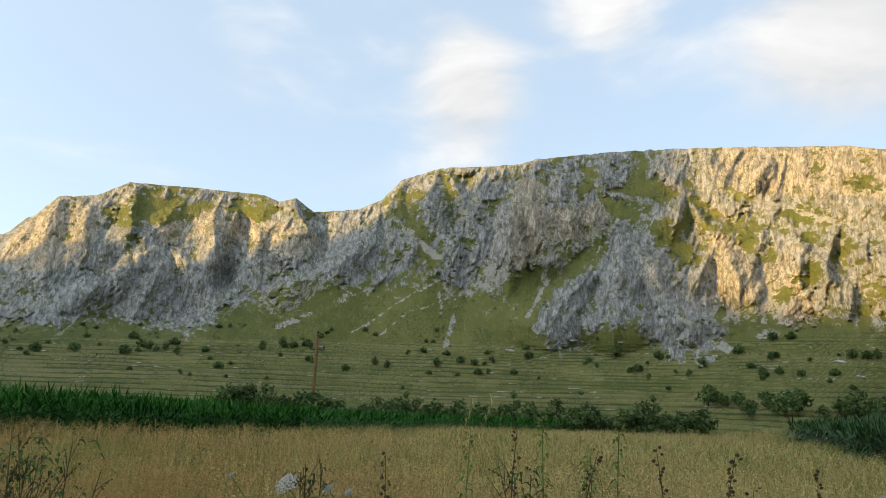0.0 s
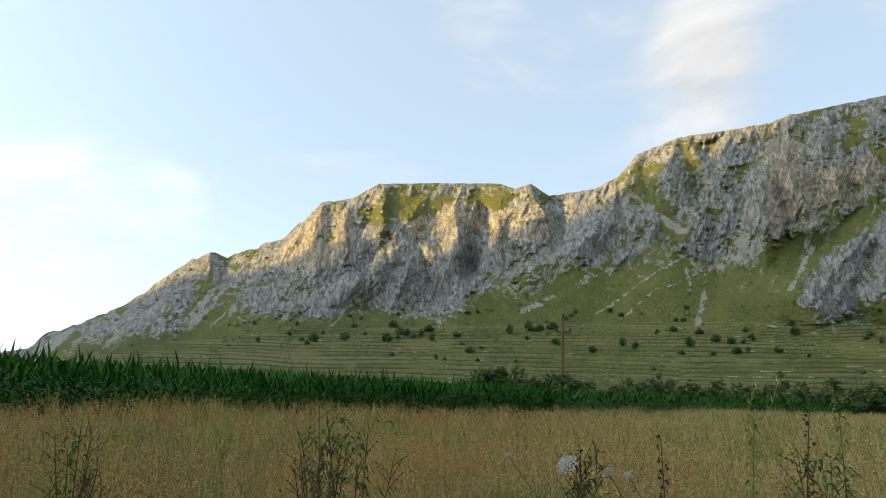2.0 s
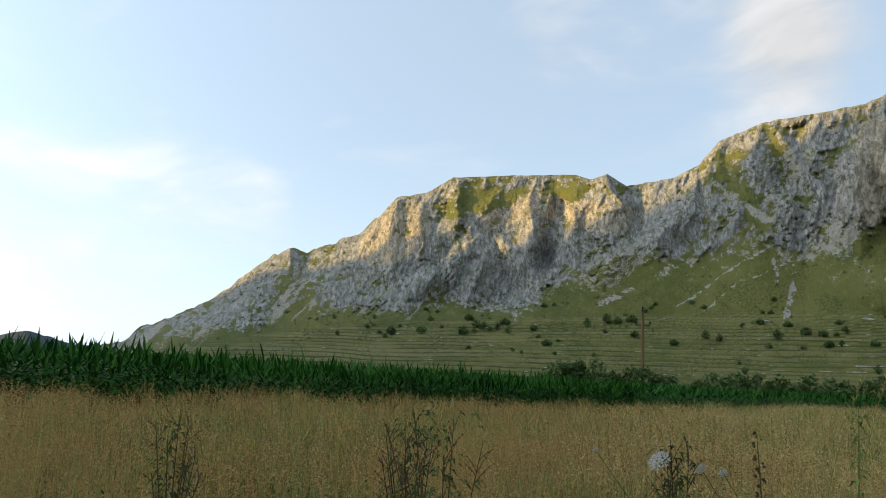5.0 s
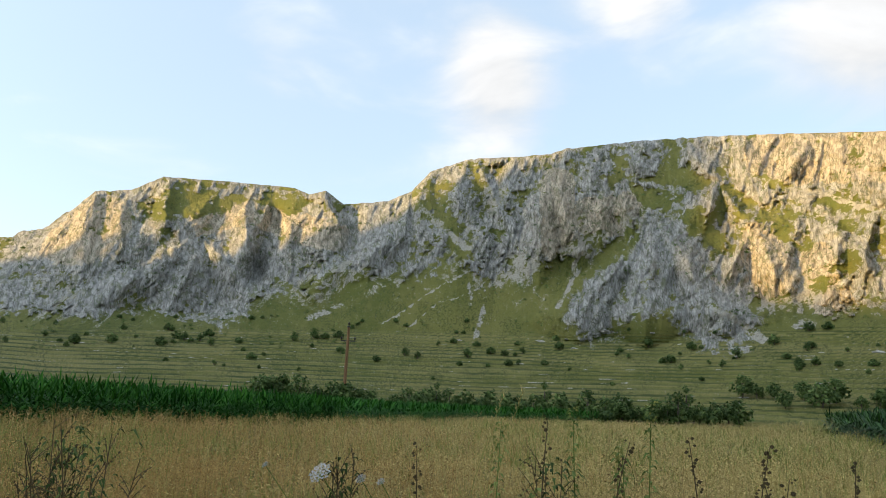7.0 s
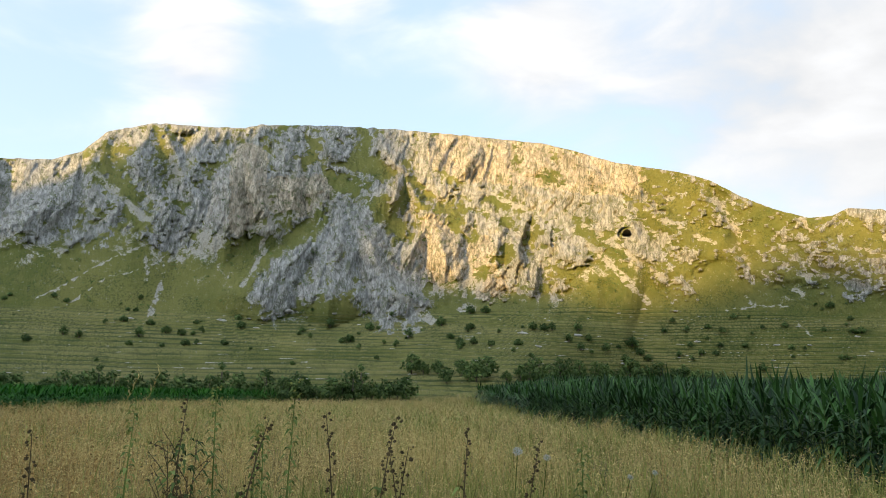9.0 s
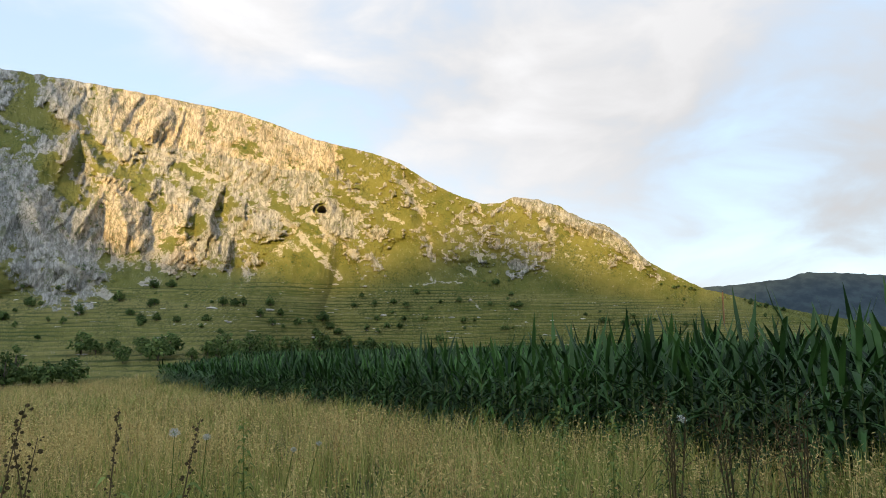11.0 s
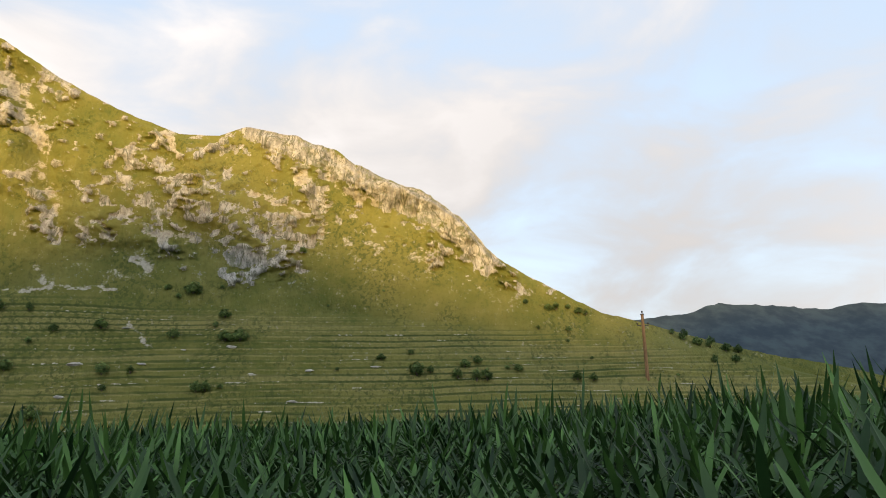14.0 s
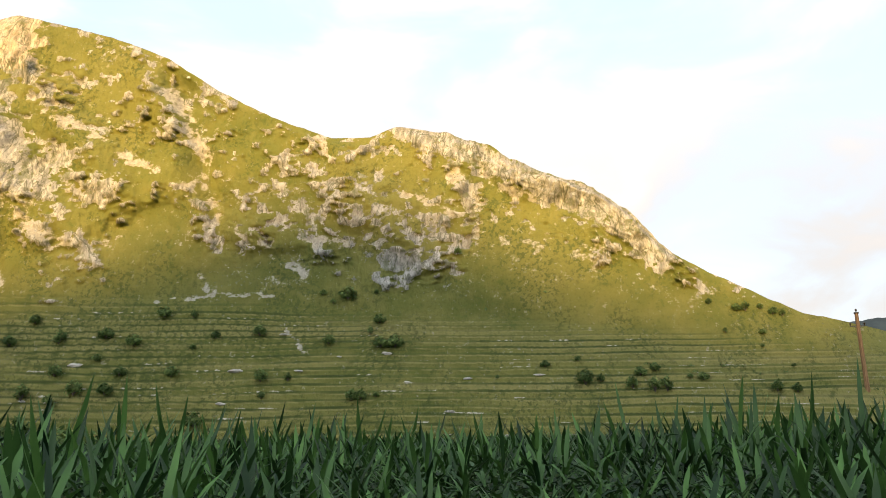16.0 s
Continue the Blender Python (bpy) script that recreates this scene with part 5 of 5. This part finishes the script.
def power_pole(x, y, tall, lean, label, girth=1.0):
    root = thing("power_pole", label, "utility pole", "power poles across the valley")
    k = tall / 11.0
    part("post", mesh_from("post", *join([tube([Vector((0, 0, -0.6)), Vector((0, 0, tall * 0.5)), Vector((0, 0, tall - 0.5 * k))], [0.21 * k * girth, 0.18 * k * girth, 0.15 * k * girth], 10)]), M_POLE, True), root)
    part("cap", mesh_from("cap", *join([tube([Vector((0, 0, tall - 0.52 * k)), Vector((0, 0, tall - 0.36 * k)), Vector((0, 0, tall - 0.34 * k))], [0.21 * k * girth, 0.21 * k * girth, 0.02], 10)]), M_STEEL), root)
    h = tall - 2.3 * k
    arm = part("crossarm", mesh_from("crossarm", *join([tube([Vector((-0.95 * k, 0.14, h)), Vector((0.95 * k, 0.14, h))], [0.10 * k, 0.10 * k], 4)]), M_STEEL), root, "dull steel crossarm")
    for sx in (-1, 1):
        part("brace", mesh_from("brace", *join([tube([Vector((sx * 0.6 * k, 0.14, h)), Vector((0, 0.14, h - 0.45 * k))], [0.04 * k, 0.04 * k], 4)]), M_STEEL), root)
    for sx, z0 in ((-0.9, h), (0.9, h), (0.0, tall - 0.36 * k)):
        p = Vector((sx * k, 0.14 if sx else 0, z0))
        prof = [(0.0, 0.05), (0.16, 0.05), (0.17, 0.13), (0.30, 0.11), (0.31, 0.15), (0.46, 0.12), (0.54, 0.05)]
        part("insulator", mesh_from("insulator", *join([tube([p + Vector((0, 0, a * k)) for a, _ in prof], [b * k for _, b in prof], 8)]), M_PORCELAIN, True), arm)
    root.matrix_world = pose(x, y, ground_z(x, y), 0, lean, 0)
    return root


def poles():
    for az, r, el, lean, turn in ((9.6, 94, 4.0, 1.2, 0), (-67.6, 150, 3.68, 0.6, -66), (41.0, 190, 1.4, 0, 20)):
        a = radians(az)
        x, y = -math.sin(a) * r, math.cos(a) * r
        p = power_pole(x, y, float(up(r, el)) - ground_z(x, y), lean, "weathered brown power pole with a steel crossarm and insulators", 1.6 if r == 150 else 1.15)
        p.matrix_world = p.matrix_world @ pose(0, 0, 0, 0, 0, turn)


# ---- weeds at the field edge ----


def at(az, el, r):
    """A place r metres off, and the height above ground of the sight line at that elevation."""
    a = radians(az)
    x, y = -math.sin(a) * r, math.cos(a) * r
    z = float(plain(np.float64(x), np.float64(y)))
    return x, y, z, EYE + r * math.tan(radians(el)) - z


def leaf_at(p, out, length, width, droop=0.3):
    across = Vector((-out.y, out.x, 0)).normalized()
    pts = [p, p + out * length * 0.5 + Vector((0, 0, length * 0.15)), p + out * length + Vector((0, 0, -droop * length))]
    return ribbon(pts, [width * 0.4, width, width * 0.1], across)


def lump(p, size):
    """A small seed cluster of crossed scales."""
    out = []
    for k in range(4):
        a = k * 0.8 + rng.uniform(-.3, .3)
        u = Vector((math.cos(a), math.sin(a), rng.uniform(-.4, .4))) * size
        v = Vector((rng.uniform(-.3, .3), rng.uniform(-.3, .3), 1)) * size * 0.8
        out.append(([p - u, p - v, p + u, p + v], [(0, 1, 2, 3)]))
    return out


def dock(az, el, r):
    """A dry dock: a brown stem with rust-brown seed clusters."""
    x, y, z, tall = at(az, el, r)
    root = thing("dry_dock", "dry brown dock stem with dark seed clusters in the grass", "weed", "weeds at the field edge")
    lean = Vector((rng.uniform(-.2, .32), rng.uniform(-.15, .15), 0))
    axis = [lean * t * t + Vector((0, 0, tall * t)) for t in (0, 0.3, 0.6, 0.85, 1.0)]
    part("stem", mesh_from("stem", *join([tube(axis, [0.009, 0.008, 0.006, 0.004, 0.002], 5)]), M_DARKWEED, True), root)
    seeds = []
    for k in range(44):
        t = 0.40 + 0.60 * k / 43
        c = lean * t * t + Vector((rng.uniform(-.035, .035), rng.uniform(-.035, .035), tall * t))
        seeds += lump(c, rng.uniform(0.006, 0.020))
    tagged(part("seed_cluster", mesh_from("seed_cluster", *join(seeds), M_DARKWEED), root), kind="stuff")
    leaves = []
    for k in range(16):
        a, t = rng.uniform(0, 6.28), rng.uniform(0.1, 0.75)
        leaves.append(leaf_at(lean * t * t + Vector((0, 0, tall * t)), Vector((math.cos(a), math.sin(a), 0)), rng.uniform(.12, .22), .045))
    part("leaves", mesh_from("leaves", *join(leaves), M_WEED, True), root)
    root.matrix_world = pose(x, y, z)


def leafy_weed(az, el, r):
    """A green upright weed with many small leaves up its stem and a loose flower head."""
    x, y, z, tall = at(az, el, r)
    root = thing("leafy_weed", "tall pale green leafy weed in the dry grass", "weed", "weeds at the field edge")
    lean = Vector((rng.uniform(-.1, .1), rng.uniform(-.1, .1), 0))
    axis = [lean * t + Vector((0, 0, tall * t)) for t in (0, 0.4, 0.75, 1.0)]
    part("stem", mesh_from("stem", *join([tube(axis, [0.010, 0.008, 0.005, 0.002], 5)]), M_WEED, True), root)
    leaves = []
    for k in range(70):
        t = 0.15 + 0.83 * k / 69
        a = k * 2.4
        leaves.append(leaf_at(lean * t + Vector((0, 0, tall * t)), Vector((math.cos(a), math.sin(a), 0)), (0.16 - 0.09 * t) * rng.uniform(.7, 1.2), .03))
    part("leaves", mesh_from("leaves", *join(leaves), M_WEED, True), root)
    buds = []
    for k in range(14):
        buds += lump(lean + Vector((rng.uniform(-.05, .05), rng.uniform(-.05, .05), tall * rng.uniform(.86, 1.0))), 0.012)
    tagged(part("buds", mesh_from("buds", *join(buds), M_GREEN), root, "pale green flower buds"), kind="stuff")
    root.matrix_world = pose(x, y, z)


def branching_weed(az, el, r, wide):
    """A dry thistle-like weed that forks into thin dark branches."""
    x, y, z, tall = at(az, el, r)
    root = thing("branching_weed", "dark dry weed with thin forked branches in the grass", "weed", "weeds at the field edge")
    stems, tips = [], []
    for k in range(9):
        a = rng.uniform(0, 6.28)
        reach = wide * rng.uniform(0.2, 0.55)
        end = Vector((math.cos(a) * reach, math.sin(a) * reach, tall * rng.uniform(0.7, 1.0)))
        mid = end * 0.45 + Vector((0, 0, tall * 0.05))
        stems.append(tube([Vector((0, 0, -0.05)), mid, end], [0.008, 0.006, 0.0025], 4))
        for q in range(5):
            t = rng.uniform(0.4, 0.95)
            s = mid + (end - mid) * t
            e = s + Vector((rng.uniform(-.14, .14), rng.uniform(-.14, .14), rng.uniform(.04, .2)))
            stems.append(tube([s, (s + e) / 2 + Vector((0, 0, .01)), e], [0.0035, 0.003, 0.0015], 3))
            for w in range(3):
                tips += lump(s + (e - s) * (0.4 + 0.3 * w), rng.uniform(.005, .010))
    part("forked_stem", mesh_from("forked_stem", *join(stems), M_DARKWEED, True), root)
    tagged(part("seed_head", mesh_from("seed_head", *join(tips), M_DARKWEED), root), kind="stuff")
    leaves = []
    for k in range(320):
        a, h = rng.uniform(0, 6.28), 0.06 + 0.9 * rng.random() ** 1.5
        o = rng.uniform(0, wide * 0.5) * (0.3 + 0.7 * h)
        leaves.append(leaf_at(Vector((math.cos(a) * o, math.sin(a) * o, tall * h)), Vector((math.cos(a), math.sin(a), 0)), rng.uniform(.05, .13), .022))
    part("leaves", mesh_from("leaves", *join(leaves), M_HERB, True), root)
    root.matrix_world = pose(x, y, z)


def tall_grass(az, el, r, tilt):
    """A tall grass culm with a feathery drooping head."""
    x, y, z, tall = at(az, el, r)
    root = thing("tall_grass", "tall pale grass culm with a feathery head", "grass", "tall grass culms")
    out = Vector((tilt, 0.02, 0))
    axis = [out * t * t + Vector((0, 0, tall * t)) for t in (0, 0.4, 0.7, 0.9, 1.0)]
    part("culm", mesh_from("culm", *join([tube(axis, [0.005, 0.004, 0.003, 0.002, 0.0015], 4)]), M_GREEN, True), root)
    head = []
    for k in range(44):
        t = 0.8 + 0.2 * k / 43
        c = out * t * t + Vector((0, 0, tall * t))
        a = k * 2.4
        head.append(leaf_at(c, Vector((math.cos(a), math.sin(a), .8)).normalized(), rng.uniform(.025, .05), .006, -.2))
    part("head", mesh_from("head", *join(head), M_DRY, True), root, "feathery straw-coloured seed head")
    root.matrix_world = pose(x, y, z)


def umbel(az, el, r, wide):
    """A wild carrot: white umbel of many small florets on rays."""
    x, y, z, tall = at(az, el, r)
    root = thing("wild_carrot", "white lacy wild carrot umbel on a thin stem", "flower", "wild carrot flowers")
    tip = Vector((0.04, -0.03, tall - wide * 0.25))
    rays, florets = [tube([Vector((0, 0, 0)), Vector((0.03, 0, tall * 0.5)), tip], [0.005, 0.004, 0.003], 5)], []
    for k in range(34):
        rad = math.sqrt((k + .5) / 34)
        a = k * 2.4
        c = tip + Vector((math.cos(a) * rad * wide / 2, math.sin(a) * rad * wide / 2, wide * (0.30 - 0.10 * rad * rad)))
        rays.append(tube([tip, (tip + c) / 2 - Vector((0, 0, .004)), c], [0.0015, 0.0012, 0.001], 3))
        for q in range(7):
            b = q * 2.4
            d = c + Vector((math.cos(b), math.sin(b), rng.uniform(-.3, .3))) * wide * 0.045 * math.sqrt(q + .3) / 1.6
            s = wide * 0.03
            florets.append(([d + Vector((-s, 0, 0)), d + Vector((0, -s, 0.002)), d + Vector((s, 0, 0)), d + Vector((0, s, 0.002))], [(0, 1, 2, 3)]))
    part("stem", mesh_from("stem", *join(rays), M_WEED, True), root)
    tagged(part("florets", mesh_from("florets", *join(florets), M_FLOWER), root), kind="stuff")
    root.matrix_world = pose(x, y, z) @ Matrix.Translation(tip) @ pose(0, 0, 0, 38, -25, 0) @ Matrix.Translation(-tip)


def weeds():
    for az, el, r in ((-5.3, -2.6, 5.4), (-17.6, -3.6, 5.6), (-19.9, -4.0, 5.4), (-21.5, -6.0, 5.2), (-23.1, -5.7, 5.4), (-26.6, -4.8, 6.0), (-31, -5.4, 5.8), (-9.6, -4.2, 5.2), (3.5, -5.0, 5.6)):
        dock(az, el, r)
    for az, el, r in ((-1.7, -2.9, 5.6), (-8.5, -1.8, 5.8), (-13.2, -1.2, 6.0), (-12.3, -4.4, 5.6), (-10.8, -4.8, 5.4), (-36, -5.2, 6.0), (-62, -5.0, 7.0), (-58, -4.6, 7.4)):
        leafy_weed(az, el, r)
    for az, el, r, w in ((26.8, -3.0, 5.2, 0.75), (29.0, -3.6, 5.6, 0.5), (9.5, -5.6, 5.4, 0.4), (46, -4.6, 6.5, 0.5), (-6.4, -5.0, 5.0, 0.4), (-70, -3.0, 7.2, 0.5), (-74, -3.4, 7.0, 0.5), (-66, -4.0, 7.2, 0.4)):
        branching_weed(az, el, r, w)
    for az, el, r, t in ((-0.5, -0.6, 5.2, 0.35), (1.4, -0.9, 5.3, 0.4), (14.0, -3.8, 6.4, 0.2), (33.0, -3.3, 7.0, 0.25), (-16, -4.5, 6.0, 0.25), (-29, -4.3, 6.2, 0.2), (-44, -4.8, 6.5, 0.2), (-52, -4.9, 6.6, -0.2)):
        tall_grass(az, el, r, t)
    for az, el, r, w in ((11.3, -7.0, 4.6, 0.14), (8.3, -7.5, 4.9, 0.07), (6.8, -7.7, 5.0, 0.06), (15.4, -6.6, 5.6, 0.05), (-30.4, -6.1, 6.0, 0.08), (-32.6, -6.5, 6.0, 0.06), (-38.5, -7.6, 6.4, 0.05), (-40.2, -7.2, 6.6, 0.05), (-66.2, -5.3, 7.4, 0.09)):
        umbel(az, el, r, w)


# ---- pale rocks on the terraces ----


def rocks():
    kinds = []
    for v in range(4):
        bm = bmesh.new()
        bmesh.ops.create_icosphere(bm, subdivisions=3, radius=1.0)
        for q in bm.verts:
            n = noise.fractal(q.co * 1.3 + Vector((v * 7, 0, 0)), 0.8, 2.0, 4)
            q.co *= 1 + 0.35 * n
            q.co.z *= 0.42
            q.co.x *= 1.7
        me = bpy.data.meshes.new("limestone_outcrop")
        bm.to_mesh(me)
        bm.free()
        me.materials.append(M_STONE)
        kinds.append(me)
    spots = [(-7.6, 3.3), (-10.4, 4.0), (-13.9, 3.9), (-24.2, 4.3), (-25.2, 0.5), (-25.9, 0.6), (-9.0, 1.0), (-33, 2.6), (-28.9, 2.7), (-48.6, 3.3), (-49.3, 2.0), (-46.9, 0.9), (-53, 1.6), (-55, 1.7), (-57.4, 1.8), (-52.2, 2.6),
             (-47.2, 2.0), (-54.5, 0.6), (-50.6, 2.5), (-8.2, 2.6), (-5.6, 3.1), (0.8, 3.0), (-36.4, 0.5), (-30.0, 1.7), (-40.5, 1.0), (-38, 4.6), (-36.2, 4.3), (-41.8, 2.2), (-20.8, 3.0), (-16, 3.1)]
    for i, (az, el) in enumerate(spots):
        hit = on_slope(az, el)
        if hit:
            q, r = hit
            ob = tagged(new("limestone_outcrop", kinds[i % 4]), "pale grey limestone outcrop in a grassy terrace bank", "rock", "limestone outcrops on the terraces")
            s = rng.uniform(0.16, 0.42) * r / 125 * (1.0 if az > -40 else 0.62)
            ob.matrix_world = pose(q.x, q.y, q.z - 0.02, rng.uniform(-6, 6), rng.uniform(-6, 6), az + rng.uniform(-25, 25))
            ob.scale = (s * 1.3, s, s * 1.3)


def cave():
    """The mouth of a cave in the cliff: a passage that runs back into the rock."""
    a = radians(CAVE[0])
    back = Vector((-math.sin(a), math.cos(a), 0.05)).normalized()
    side = Vector((math.cos(a), math.sin(a), 0))
    mouth = Vector((-math.sin(a) * CAVE_R, math.cos(a) * CAVE_R, float(up(CAVE_R, CAVE[1]))))
    v, q, n = [], [], 18
    for i, (d, s) in enumerate(((-0.2, 1.12), (2.0, 1.1), (6.0, 0.95), (11.0, 0.6), (13.0, 0.03))):
        for k in range(n):
            t = 2 * math.pi * k / n
            w, h = math.cos(t) * 1.75 * s, math.sin(t) * (1.45 if math.sin(t) > 0 else 0.85) * s
            j = 1 + 0.12 * noise.noise(Vector((k * 0.9, i * 1.3, 3.0)))
            v.append(mouth + back * d + side * w * j + Vector((0, 0, h * j)))
    for i in range(4):
        for k in range(n):
            q.append((i * n + k, (i + 1) * n + k, (i + 1) * n + (k + 1) % n, i * n + (k + 1) % n))
    me = mesh_from("cave", *join([(v, q)]), M_STONE, True)
    tagged(new("cave", me), "dark cave passage that opens in the grey cliff", "cave", kind="structure")


cave()
right_corn()
left_corn()
single_corn()
meadow()
bushes()
valley_trees()
poles()
rocks()
weeds()
